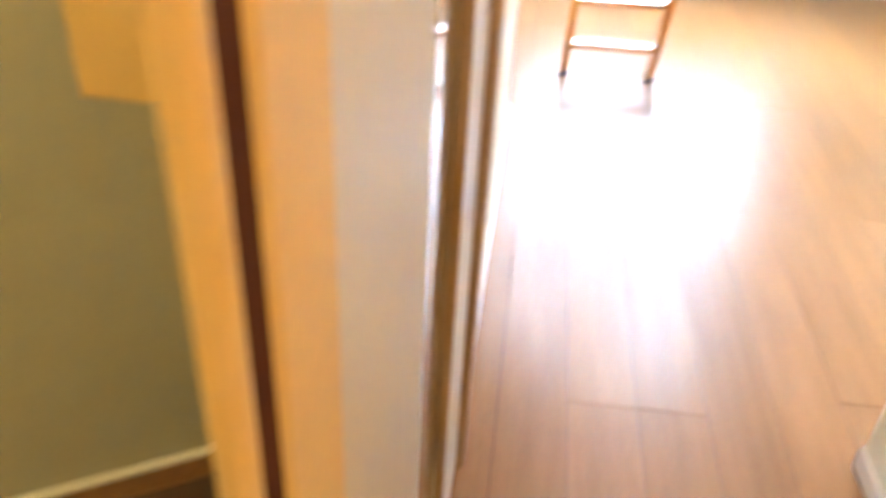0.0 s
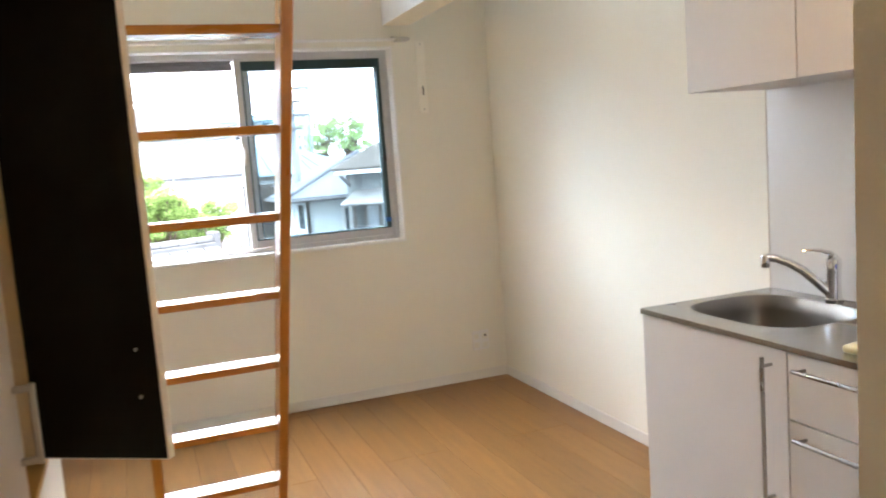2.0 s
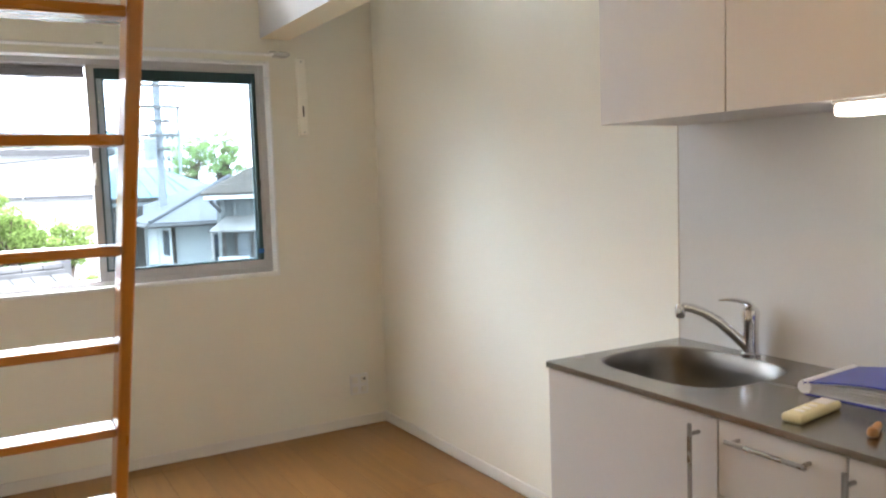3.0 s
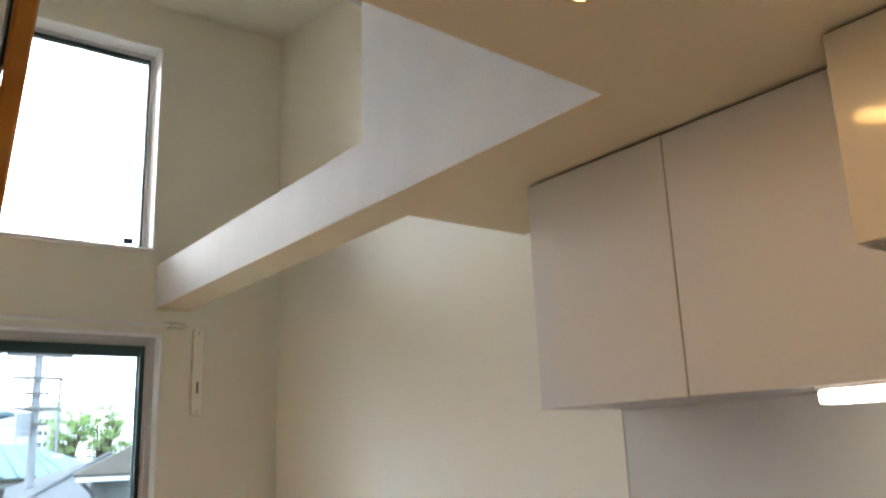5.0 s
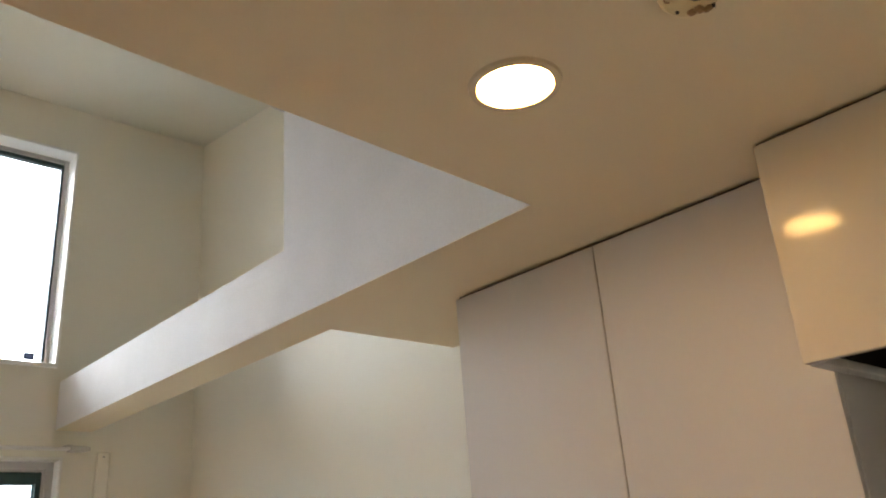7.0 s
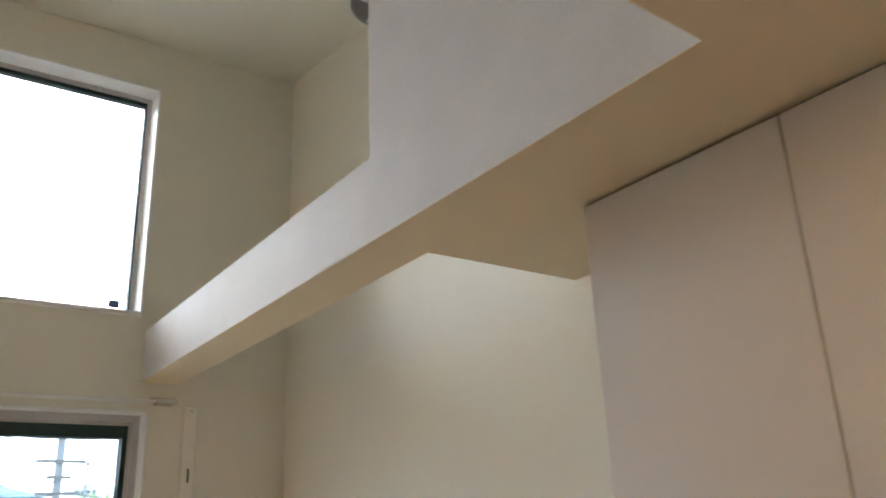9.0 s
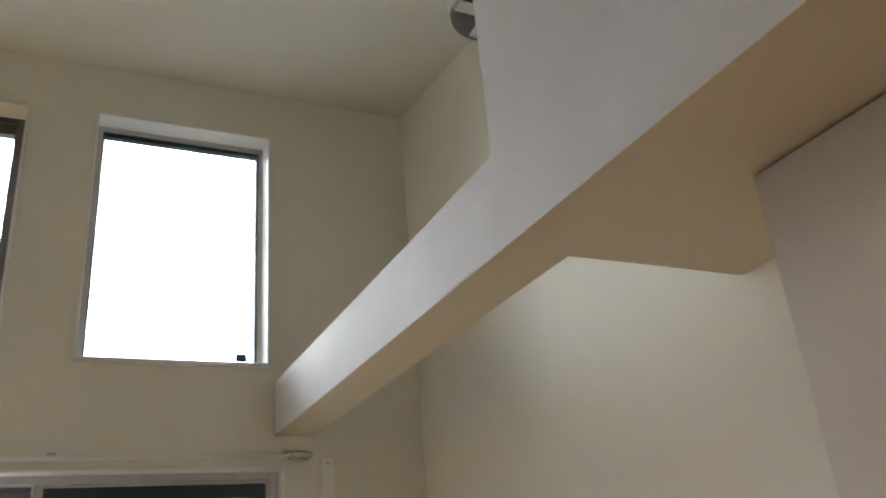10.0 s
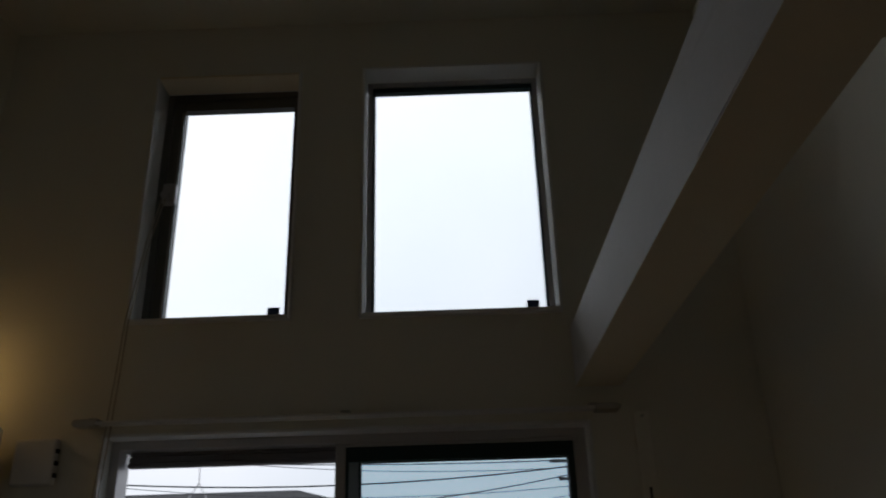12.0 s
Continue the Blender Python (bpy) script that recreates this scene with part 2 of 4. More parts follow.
def part(name, bm, mat, parent=None, label="", smooth=False):
    ob = new(name, mesh_of(name, bm, mat, smooth))
    if parent:
        ob.parent = parent
        up = parent.matrix_basis.copy() if parent.parent is None else parent.parent.matrix_basis @ parent.matrix_parent_inverse @ parent.matrix_basis
        ob.matrix_parent_inverse = up.inverted()
    return tagged(ob, label)


def thing(name, at, label, category, group="", kind=""):
    ob = new(name)
    ob.empty_display_size = 0.1
    ob.location = at
    ob.matrix_basis = Matrix.Translation(at)
    return tagged(ob, label, category, group, kind)


def B(*args, **kw):
    return box(bmesh.new(), *args, **kw)


def holed(axis, near, far, us, zs, holes):
    """A slab from near to far on an axis, over u and z ranges, with rectangular holes (u0, u1, z0, z1) through it."""
    us = sorted({*us, *(h[0] for h in holes), *(h[1] for h in holes)})
    zs = sorted({*zs, *(h[2] for h in holes), *(h[3] for h in holes)})
    open_at = lambda u, z: any(h[0] < u < h[1] and h[2] < z < h[3] for h in holes)
    solid = {(i, j) for i in range(len(us) - 1) for j in range(len(zs) - 1) if not open_at((us[i] + us[i + 1]) / 2, (zs[j] + zs[j + 1]) / 2)}
    bm, cache = bmesh.new(), {}

    def v(i, j, d):
        if (i, j, d) not in cache:
            cache[i, j, d] = bm.verts.new((d, us[i], zs[j]) if axis == "x" else (us[i], d, zs[j]))
        return cache[i, j, d]

    for i, j in solid:
        for d in (near, far):
            bm.faces.new((v(i, j, d), v(i + 1, j, d), v(i + 1, j + 1, d), v(i, j + 1, d)))
        for (a, b), (di, dj) in ((((0, 0), (1, 0)), (0, -1)), (((0, 1), (1, 1)), (0, 1)), (((0, 0), (0, 1)), (-1, 0)), (((1, 0), (1, 1)), (1, 0))):
            if (i + di, j + dj) not in solid:
                bm.faces.new((v(i + a[0], j + a[1], near), v(i + b[0], j + b[1], near), v(i + b[0], j + b[1], far), v(i + a[0], j + a[1], far)))
    return bm


def structure(name, bm, mat, label, category):
    return tagged(part(name, bm, mat), label, category, kind="structure")


# ---- plan: x to the kitchen wall at 0, y to the window wall at 0 ----
HALL_X, HALL_R, LEFT_X = -2.312, -1.452, -2.87
HALL_END, PART_Y, BACK_Y = -2.30, -3.955, -6.60
WX = 0.02  # face of the kitchen wall
LOW, LOFT_EDGE, SOFFIT_EDGE, BEAM_L, BEAM_R, BEAM_TOP = 2.157, -2.851, -1.912, -0.621, -0.466, 2.372
CEIL, SLOPE = 3.765, 0.13
WIN = (-2.268, -0.585, 0.911, 2.04)
HIGH_1 = (-1.385, -0.644, 2.432, 3.525)
HIGH_2 = (-2.24, -1.635, 2.436, 3.512)

structure("wall_window", holed("y", 0.0, 0.17, (-3.0, 0.17), (-0.25, 4.1), [WIN, HIGH_1, HIGH_2]), WALLPAPER, "cream papered wall with three windows", "wall")
structure("wall_kitchen", holed("x", WX, 0.17, (-6.8, 0.0), (-0.25, 4.1), []), WALLPAPER, "cream papered side wall behind the kitchen", "wall")
structure("wall_left", holed("x", LEFT_X - 0.13, LEFT_X, (HALL_END, 0.0), (-0.25, 4.1), []), WALLPAPER, "cream papered side wall of the room", "wall")
structure("wall_alcove", holed("y", HALL_END - 0.12, HALL_END, (LEFT_X - 0.13, HALL_X - 0.12), (-0.25, 4.1), []), WALLPAPER, "cream papered return wall", "wall")
NICHE = (-3.275, -2.60, 0.795, 2.02)
DOORS = (-5.95, -4.03, 0.0, 2.05)
structure("wall_hall", holed("x", HALL_X - 0.12, HALL_X, (-6.8, HALL_END), (-0.25, 4.1), [NICHE, DOORS]), WALLPAPER, "cream papered hall wall with doors and a recessed cabinet", "wall")
structure("wall_hall_right", holed("x", HALL_R, HALL_R + 0.11, (-6.8, PART_Y), (-0.25, LOW), []), WALLPAPER, "cream papered hall wall", "wall")
structure("wall_kitchen_end", holed("y", PART_Y - 0.11, PART_Y, (HALL_R + 0.11, WX), (-0.25, LOW), []), WALLPAPER, "cream papered wall at the end of the kitchen", "wall")
structure("wall_back", holed("y", BACK_Y - 0.12, BACK_Y, (-3.9, 0.17), (-0.25, 4.1), []), WALLPAPER, "cream papered wall at the end of the hall", "wall")

# sloping main ceiling, low loft slab, beam and the wall above it
bm = bmesh.new()
rows = [[bm.verts.new((x, y, CEIL + SLOPE * y + d)) for x in (-4.0, 0.17)] for d in (0.0, 0.2) for y in (0.17, -6.8)]
for a, b in ((0, 1), (2, 3)):
    bm.faces.new((rows[a][0], rows[a][1], rows[b][1], rows[b][0]))
for a, b in ((0, 2), (1, 3)):
    bm.faces.new((rows[a][0], rows[a][1], rows[b][1], rows[b][0]))
for s in (0, 1):
    bm.faces.new((rows[0][s], rows[1][s], rows[3][s], rows[2][s]))
structure("ceiling_main", bm, HIGH_CEILING, "high sloping ceiling in off-white paper", "ceiling")

bm = bmesh.new()
outline = [(HALL_X, BACK_Y), (WX, BACK_Y), (WX, SOFFIT_EDGE), (BEAM_L - 0.0025, SOFFIT_EDGE), (BEAM_L - 0.0025, LOFT_EDGE), (HALL_X, LOFT_EDGE - 0.094)]
low_ring = [bm.verts.new((x, y, LOW)) for x, y in outline]
top_ring = [bm.verts.new((x, y, LOW + 0.215)) for x, y in outline]
bm.faces.new(low_ring)
bm.faces.new(top_ring)
for k in range(6):
    bm.faces.new((low_ring[k], low_ring[(k + 1) % 6], top_ring[(k + 1) % 6], top_ring[k]))
structure("ceiling_loft", bm, CEILING, "low flat ceiling under the loft", "ceiling")
# beam and the loft's side wall: one board face
bm = bmesh.new()
hi = CEIL + SLOPE * SOFFIT_EDGE + 0.02
profile = [(0.0, LOW), (0.0, BEAM_TOP), (SOFFIT_EDGE, BEAM_TOP), (SOFFIT_EDGE, hi), (-4.4, hi - 0.3), (-4.4, LOW + 0.003), (SOFFIT_EDGE, LOW)]
faces = [[bm.verts.new((x, y, z)) for y, z in profile] for x in (BEAM_L - 0.003, BEAM_R)]
for f in faces:
    bm.faces.new((f[0], f[1], f[2], f[6]))
    bm.faces.new((f[2], f[3], f[4], f[5], f[6]))
for k in range(7):
    bm.faces.new((faces[0][k], faces[0][(k + 1) % 7], faces[1][(k + 1) % 7], faces[1][k]))
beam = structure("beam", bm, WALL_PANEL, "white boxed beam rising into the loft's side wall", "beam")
beam.data.materials.append(CEILING)  # underside in the low ceiling's paper, whose colour holds the warm bounced light
for f in beam.data.polygons:
    if abs(f.normal.z) > 0.9 and f.center.z < BEAM_TOP - 0.05:
        f.material_index = 1

# the beam's covering laps over itself beside the loft wall, with an uneven edge
lap_rng = random.Random(4)
bm = bmesh.new()
rows = []
steps = 14
for k in range(steps + 1):
    z = LOW + 0.004 + (BEAM_TOP - LOW - 0.006) * k / steps
    y_far = -1.60 - 0.012 * math.sin(0.9 * k) - lap_rng.uniform(0.0, 0.012)
    rows.append([bm.verts.new((BEAM_L - d, y, z)) for y, d in ((SOFFIT_EDGE - 0.06, 0.0031), (SOFFIT_EDGE - 0.03, 0.0034), (-1.76, 0.0062 if k > 10 else 0.0048), (y_far, 0.0046), (y_far + 0.001, 0.0032))])
for a, b in zip(rows, rows[1:]):
    for k in range(4):
        bm.faces.new((a[k], a[k + 1], b[k + 1], b[k]))
for r in (rows[0], rows[-1]):
    bm.faces.new(r)
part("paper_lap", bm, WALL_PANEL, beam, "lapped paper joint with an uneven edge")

# baseboards
def baseboard(name, *b):
    structure(name, B(*b, bevel=0.003), BASE, "low white baseboard", "baseboard")


baseboard("baseboard", LEFT_X + 0.008, WX - 0.008, -0.008, 0.0, 0.0, 0.06)
baseboard("baseboard", WX - 0.008, WX, -2.3, 0.0, 0.0, 0.06)
baseboard("baseboard", LEFT_X, LEFT_X + 0.008, HALL_END, 0.0, 0.0, 0.06)
baseboard("baseboard", HALL_X, HALL_X + 0.008, -4.028, HALL_END + 0.008, 0.0, 0.06)
baseboard("baseboard", HALL_R - 0.008, HALL_R, BACK_Y, PART_Y + 0.008, 0.0, 0.06)
baseboard("baseboard", HALL_R, -0.56, PART_Y, PART_Y + 0.008, 0.0, 0.06)

# ---- windows ----
def lining(parent, o, y0, y1, t=0.012, proud=0.016, mat=PVC, head=None):
    """White boards that line an opening and stand a little proud of the wall."""
    x0, x1, z0, z1 = o
    part("window_jamb", B(x0, x0 + t, y0 - proud, y1, z0, z1, bevel=0.002), mat, parent)
    part("window_jamb", B(x1 - t, x1, y0 - proud, y1, z0, z1, bevel=0.002), mat, parent)
    part("window_head", B(x0 + t, x1 - t, y0 - proud, y1, z1 - t, z1, bevel=0.002), head or mat, parent)
    part("window_sill", B(x0 + t, x1 - t, y0 - proud - 0.006, y1, z0, z0 + t + 0.006, bevel=0.003), mat, parent)


def ring(name, parent, x0, x1, z0, z1, y0, y1, w, mat, label="", wb=None, wl=None, wr=None, wt=None):
    """A rectangular frame of four bars in one mesh."""
    wb, wl, wr, wt = (w if k is None else k for k in (wb, wl, wr, wt))
    bm = bmesh.new()
    box(bm, x0, x0 + wl, y0, y1, z0, z1, bevel=0.002)
    box(bm, x1 - wr, x1, y0, y1, z0, z1, bevel=0.002)
    box(bm, x0 + wl, x1 - wr, y0 + 0.001, y1 - 0.001, z0, z0 + wb, bevel=0.002)
    box(bm, x0 + wl, x1 - wr, y0 + 0.001, y1 - 0.001, z1 - wt, z1, bevel=0.002)
    return part(name, bm, mat, parent, label)


def pane(parent, x0, x1, z0, z1, y, mat):
    return part("pane", B(x0, x1, y, y + 0.005, z0, z1), mat, parent)


x0, x1, z0, z1 = WIN
mid = -1.44
window = thing("window_1", (mid, 0.0, z0), "wide aluminium sliding window with both sashes slid open to one half", "window", kind="structure")
lining(window, WIN, 0.0, 0.06)
ring("window_frame", window, x0 + 0.012, x1 - 0.012, z0 + 0.018, z1 - 0.012, 0.06, 0.16, 0.03, ALU, "grey aluminium outer frame", wb=0.025, wt=0.03)
# inner sash and outer sash, overlapping
for ya, xa in ((0.068, mid - 0.03), (0.112, mid + 0.01)):
    sash = ring("sash", window, xa, x1 - 0.042, z0 + 0.043, z1 - 0.042, ya, ya + 0.032, 0.036, ALU, wb=0.04, wt=0.012, wr=0.012)
    ring("gasket", sash, xa + 0.036, x1 - 0.054, z0 + 0.083, z1 - 0.054, ya + 0.006, ya + 0.026, 0.022, GASKET, "dark rubber glazing strip", wb=0.008, wl=0.009, wt=0.05)
    pane(sash, xa + 0.04, x1 - 0.06, z0 + 0.088, z1 - 0.08, ya + 0.014, PANE_TINT)
lock = part("crescent_lock", B(mid - 0.026, mid + 0.002, 0.052, 0.068, 1.42, 1.50, bevel=0.005), NICKEL, window, "small metal crescent lock")
part("lock_lever", B(mid - 0.02, mid - 0.006, 0.040, 0.052, 1.45, 1.53, bevel=0.004), NICKEL, lock)
part("finger_pull", B(x1 - 0.075, x1 - 0.056, 0.060, 0.068, 1.385, 1.425, bevel=0.002), DARK, window)
part("sticker", B(x1 - 0.085, x1 - 0.055, 0.064, 0.0675, 1.03, 1.055), material("blue_label", (0.02, 0.12, 0.35), 0.5), window, "small blue label on the sash")
# rolled shutter and its guide above the open half
SHUTTER = material("grey_shutter_slat", (0.27, 0.26, 0.28), 0.5, 0.3, vary=0.08)
shutter = thing("roller_shutter", ((x0 + mid) / 2, 0.13, 1.90), "grey metal roller shutter rolled up outside the window", "shutter")
for k in range(3):
    part("slat", B(x0 + 0.05, mid - 0.03, 0.128 + 0.003 * (k % 2), 0.152, 1.9605 + 0.0245 * k, 1.9845 + 0.0245 * k, bevel=0.004), SHUTTER, shutter)
part("bottom_bar", B(x0 + 0.05, mid - 0.03, 0.118, 0.154, 1.9445, 1.960, bevel=0.003), SHUTTER, shutter)

def fixed_window(name, o, label, setback=0.085, mat=PVC, head=None):
    x0, x1, z0, z1 = o
    w = thing(name, ((x0 + x1) / 2, 0.0, z0), label, "window", kind="structure")
    lining(w, o, 0.0, setback, mat=mat, head=head)
    return w


x0, x1, z0, z1 = HIGH_1
high = fixed_window("window_2", HIGH_1, "tall fixed high window in a white reveal")
ring("window_frame", high, x0 + 0.012, x1 - 0.012, z0 + 0.018, z1 - 0.012, 0.085, 0.15, 0.022, ALU, "grey aluminium frame", wb=0.006)
ring("gasket", high, x0 + 0.034, x1 - 0.034, z0 + 0.024, z1 - 0.034, 0.092, 0.13, 0.009, GASKET, wt=0.02, wb=0.004)
pane(high, x0 + 0.036, x1 - 0.036, z0 + 0.026, z1 - 0.036, 0.108, PANE_CLEAR)
part("sticker", B(x1 - 0.118, x1 - 0.072, 0.100, 0.1045, z0 + 0.055, z0 + 0.087), STICKER, high, "small dark blue label on the glass")

x0, x1, z0, z1 = HIGH_2
high = fixed_window("window_3", HIGH_2, "tall high casement window with a cord-operated opener", setback=0.10, head=CEILING)
ring("window_frame", high, x0 + 0.012, x1 - 0.012, z0 + 0.018, z1 - 0.012, 0.10, 0.16, 0.028, SASH_ALU, "dark aluminium frame", wb=0.012)
sash = ring("sash", high, x0 + 0.042, x1 - 0.038, z0 + 0.03, z1 - 0.042, 0.108, 0.15, 0.047, SASH_ALU, "dark aluminium casement sash", wr=0.014, wb=0.012, wt=0.046)
pane(sash, x0 + 0.086, x1 - 0.05, z0 + 0.04, z1 - 0.084, 0.128, PANE_CLEAR)
part("sticker", B(x1 - 0.118, x1 - 0.072, 0.122, 0.1265, z0 + 0.06, z0 + 0.095), STICKER, high, "small dark blue label on the glass")
opener = part("opener", B(x0 + 0.045, x0 + 0.098, 0.070, 0.107, 2.97, 3.06, bevel=0.008, segments=2), ALU, high, "grey window opener")
part("bead", B(x0 + 0.080, x0 + 0.084, 0.104, 0.108, z0 + 0.05, z1 - 0.10), ALU, sash, "thin bright glazing bead")
part("opener_wheel", rod(bmesh.new(), (x0 + 0.062, 0.070, 3.0), (x0 + 0.062, 0.053, 3.0), 0.016), ALU, opener, smooth=True)
for dx, end in ((0.0, -2.31), (0.012, -2.285)):
    pts = [(x0 + 0.055 + dx, 0.055, 2.98), (x0 + 0.03 + dx, 0.01, 2.75), (x0 + 0.006 + dx, -0.022, 2.45)]
    pts += [(x0 + 0.006 + dx + (end - x0 - 0.006 - dx) * s + 0.01 * math.sin(3.1 * s), -0.022 - 0.006 * s, 2.45 - 1.2 * s) for s in (0.15, 0.35, 0.6, 0.8, 1.0)]
    part("pull_cord", tube(bmesh.new(), pts, 0.0022, 6), CORD, high, "thin beige pull cord", smooth=True)

# ---- curtain rail and wall bits ----
rail = thing("curtain_rail", (-1.43, -0.03, 2.075), "white double curtain rail above the wide window", "curtain rail")
part("rail", B(-2.34, -0.50, -0.032, -0.020, 2.066, 2.077, bevel=0.002), PLASTIC_W, rail)
part("rail", B(-2.34, -0.50, -0.066, -0.054, 2.066, 2.077, bevel=0.002), PLASTIC_W, rail)
for bx in (-2.28, -1.42, -0.58):
    part("bracket", B(bx - 0.016, bx + 0.016, -0.07, 0.0, 2.077, 2.086, bevel=0.002), NICKEL, rail, "small metal rail bracket")
for ex in (-2.31, -0.535):
    part("end_bracket", B(ex - 0.038, ex + 0.038, -0.072, -0.014, 2.060, 2.083, bevel=0.003), NICKEL, rail, "grey metal end bracket")
for ex in (-2.345, -0.495):
    for ya in (-0.034, -0.068):
        part("end_cap", B(ex - 0.008, ex + 0.008, ya, ya + 0.016, 2.064, 2.079, bevel=0.003), NICKEL, rail)

blank = thing("wall_plate", (-0.412, 0.0, 1.65), "tall narrow ivory plastic plate screwed to the wall", "wall plate")
plate = part("plate", B(-0.438, -0.382, -0.016, 0.0, 1.652, 2.066, bevel=0.004), material("pale_ivory_plate", (0.90, 0.87, 0.78), 0.4, vary=0.03), blank)
part("slot", B(-0.414, -0.406, -0.0175, -0.014, 1.755, 1.81), DARK, plate, "small dark slot")
for sz in (1.672, 2.046):
    part("screw", rod(bmesh.new(), (-0.41, -0.016, sz), (-0.41, -0.0185, sz), 0.005), NICKEL, plate)

outlet = thing("wall_outlet", (-0.148, 0.0, 0.19), "white square power and aerial outlet low on the wall", "outlet")
plate = part("plate", B(-0.205, -0.095, -0.010, 0.0, 0.185, 0.305, bevel=0.004), PLASTIC_W, outlet)
for px, pz in ((-0.178, 0.27), (-0.122, 0.27), (-0.178, 0.215), (-0.122, 0.215)):
    part("socket", B(px - 0.017, px + 0.017, -0.0125, -0.009, pz - 0.017, pz + 0.017, bevel=0.002), PLASTIC, plate)
part("aerial_jack", rod(bmesh.new(), (-0.122, -0.012, 0.275), (-0.122, -0.02, 0.275), 0.006), DARK, plate)

cover = thing("vent_cover", (-2.48, 0.0, 1.88), "small square white ventilation cover on the wall", "vent")
body = part("body", B(-2.552, -2.408, -0.035, 0.0, 1.875, 2.03, bevel=0.008, segments=2), PLASTIC_W, cover)
for k in range(3):
    part("slit", B(-2.41, -2.404, -0.03, -0.008, 1.90 + 0.04 * k, 1.915 + 0.04 * k), DARK, body)

# air conditioner on the side wall
ac = thing("air_conditioner", (LEFT_X, -0.50, 1.80), "white wall-mounted air conditioner", "air conditioner")
body = part("body", B(LEFT_X, LEFT_X + 0.282, -0.87, -0.05, 1.79, 2.075, bevel=0.02, segments=3), PLASTIC_W, ac, smooth=True)
part("front_panel", B(LEFT_X + 0.282, LEFT_X + 0.290, -0.855, -0.065, 1.86, 2.06, bevel=0.004), PLASTIC_W, ac)
for k in range(5):
    part("louver", B(LEFT_X + 0.06 + 0.03 * k, LEFT_X + 0.075 + 0.03 * k, -0.83, -0.09, 2.072, 2.08), DARK, ac)
part("flap", B(LEFT_X + 0.13, LEFT_X + 0.275, -0.83, -0.09, 1.784, 1.792, bevel=0.002), PLASTIC_W, ac)

# small warm wall lamp beside the corner
lamp = thing("wall_lamp", (LEFT_X, -0.16, 2.24), "small warm wall lamp with a round shade", "wall lamp")
part("wall_plate", rod(bmesh.new(), (LEFT_X, -0.16, 2.25), (LEFT_X + 0.02, -0.16, 2.25), 0.045, sides=24), PLASTIC_W, lamp, smooth=True)
part("arm", rod(bmesh.new(), (LEFT_X + 0.02, -0.16, 2.25), (LEFT_X + 0.09, -0.16, 2.25), 0.008), NICKEL, lamp, smooth=True)
part("bulb", lathe(bmesh.new(), [(0.012, -0.05), (0.035, -0.035), (0.045, 0.0), (0.032, 0.035), (0.010, 0.05)], (LEFT_X + 0.11, -0.16, 2.25)), WARM_GLOW, lamp, "glowing warm bulb", smooth=True)

# ---- ladder ----
LAD_Y, LEAN, SKEW = -1.780, 0.505, 0.010
ladder = thing("loft_ladder", (-1.895, LAD_Y, 0.0), "orange varnished wooden loft ladder leaning on the loft edge", "ladder")
DEEP = 0.085
def lean_bar(xa, xb, za, zb, ahead, back, bevel):
    """A bar that follows the ladder's lean; ahead and back are offsets level with the floor."""
    bm = bmesh.new()
    box(bm, xa, xb, ahead, back, za, zb, bevel=bevel)
    for v in bm.verts:
        v.co.x += SKEW * v.co.z
        v.co.y += LAD_Y - LEAN * v.co.z
    return bm


for xa, xb in ((-2.108, -2.081), (-1.733, -1.705)):
    part("side_rail", lean_bar(xa, xb, 0.022, 2.62, 0.0, DEEP, 0.004), LADDER, ladder)
    part("rubber_foot", lean_bar(xa - 0.003, xb + 0.003, 0.0, 0.030, -0.004, DEEP + 0.004, 0.003), DARK, ladder, "dark rubber foot")
    inner = xb if xa < -2 else xa
    side = 0.004 if xa < -2 else -0.004
    plate = part("hinge_plate", lean_bar(min(inner, inner + side), max(inner, inner + side), 1.97, 2.10, 0.02, 0.06, 0.001), DARK, ladder, "dark metal hinge plate")
    for zb in (1.99, 2.08):
        part("bolt", lean_bar(min(inner + side, inner + 2.5 * side), max(inner + side, inner + 2.5 * side), zb - 0.006, zb + 0.006, 0.033, 0.047, 0.002), NICKEL, plate)
for k in range(11):
    zr = 0.158 + 0.2205 * k
    bm = B(-2.081, -1.733, 0.002, DEEP, zr, zr + 0.021, bevel=0.003)
    for v in bm.verts:
        v.co.x += SKEW * zr
        v.co.y += LAD_Y - LEAN * zr
    part("rung", bm, RUNG, ladder)

# ---- recessed cabinet in the hall wall ----
y0, y1, z0, z1 = NICHE
cab = thing("wall_cabinet", (HALL_X - 0.11, (y0 + y1) / 2, z0), "recessed white wall cabinet with one dark-lined leaf open", "cabinet")
bm = bmesh.new()
box(bm, HALL_X - 0.118, HALL_X - 0.108, y0, y1, z0, z1)
part("back_board", bm, EDGE_WHITE, cab)
for ya, yb, za, zb in ((y0, y0 + 0.016, z0, z1), (y1 - 0.016, y1, z0, z1), (y0 + 0.016, y1 - 0.016, z0, z0 + 0.016), (y0 + 0.016, y1 - 0.016, z1 - 0.016, z1)):
    part("frame_board", B(HALL_X - 0.106, HALL_X + 0.008, ya, yb, za, zb, bevel=0.002), FRAME_WOOD if zb > 1 else NICHE_WOOD, cab, "" if zb > 1 else "yellowish wood bottom board")
leaf = part("door", B(HALL_X - 0.012, HALL_X + 0.012, y0 + 0.010, -2.945, z0 + 0.012, z1 - 0.012, bevel=0.002), WHITE_LAM, cab, "shut white leaf")
bm = bmesh.new()
box(bm, HALL_X + 0.012, HALL_X + 0.044, -2.992, -2.980, 0.92, 0.932, bevel=0.002)
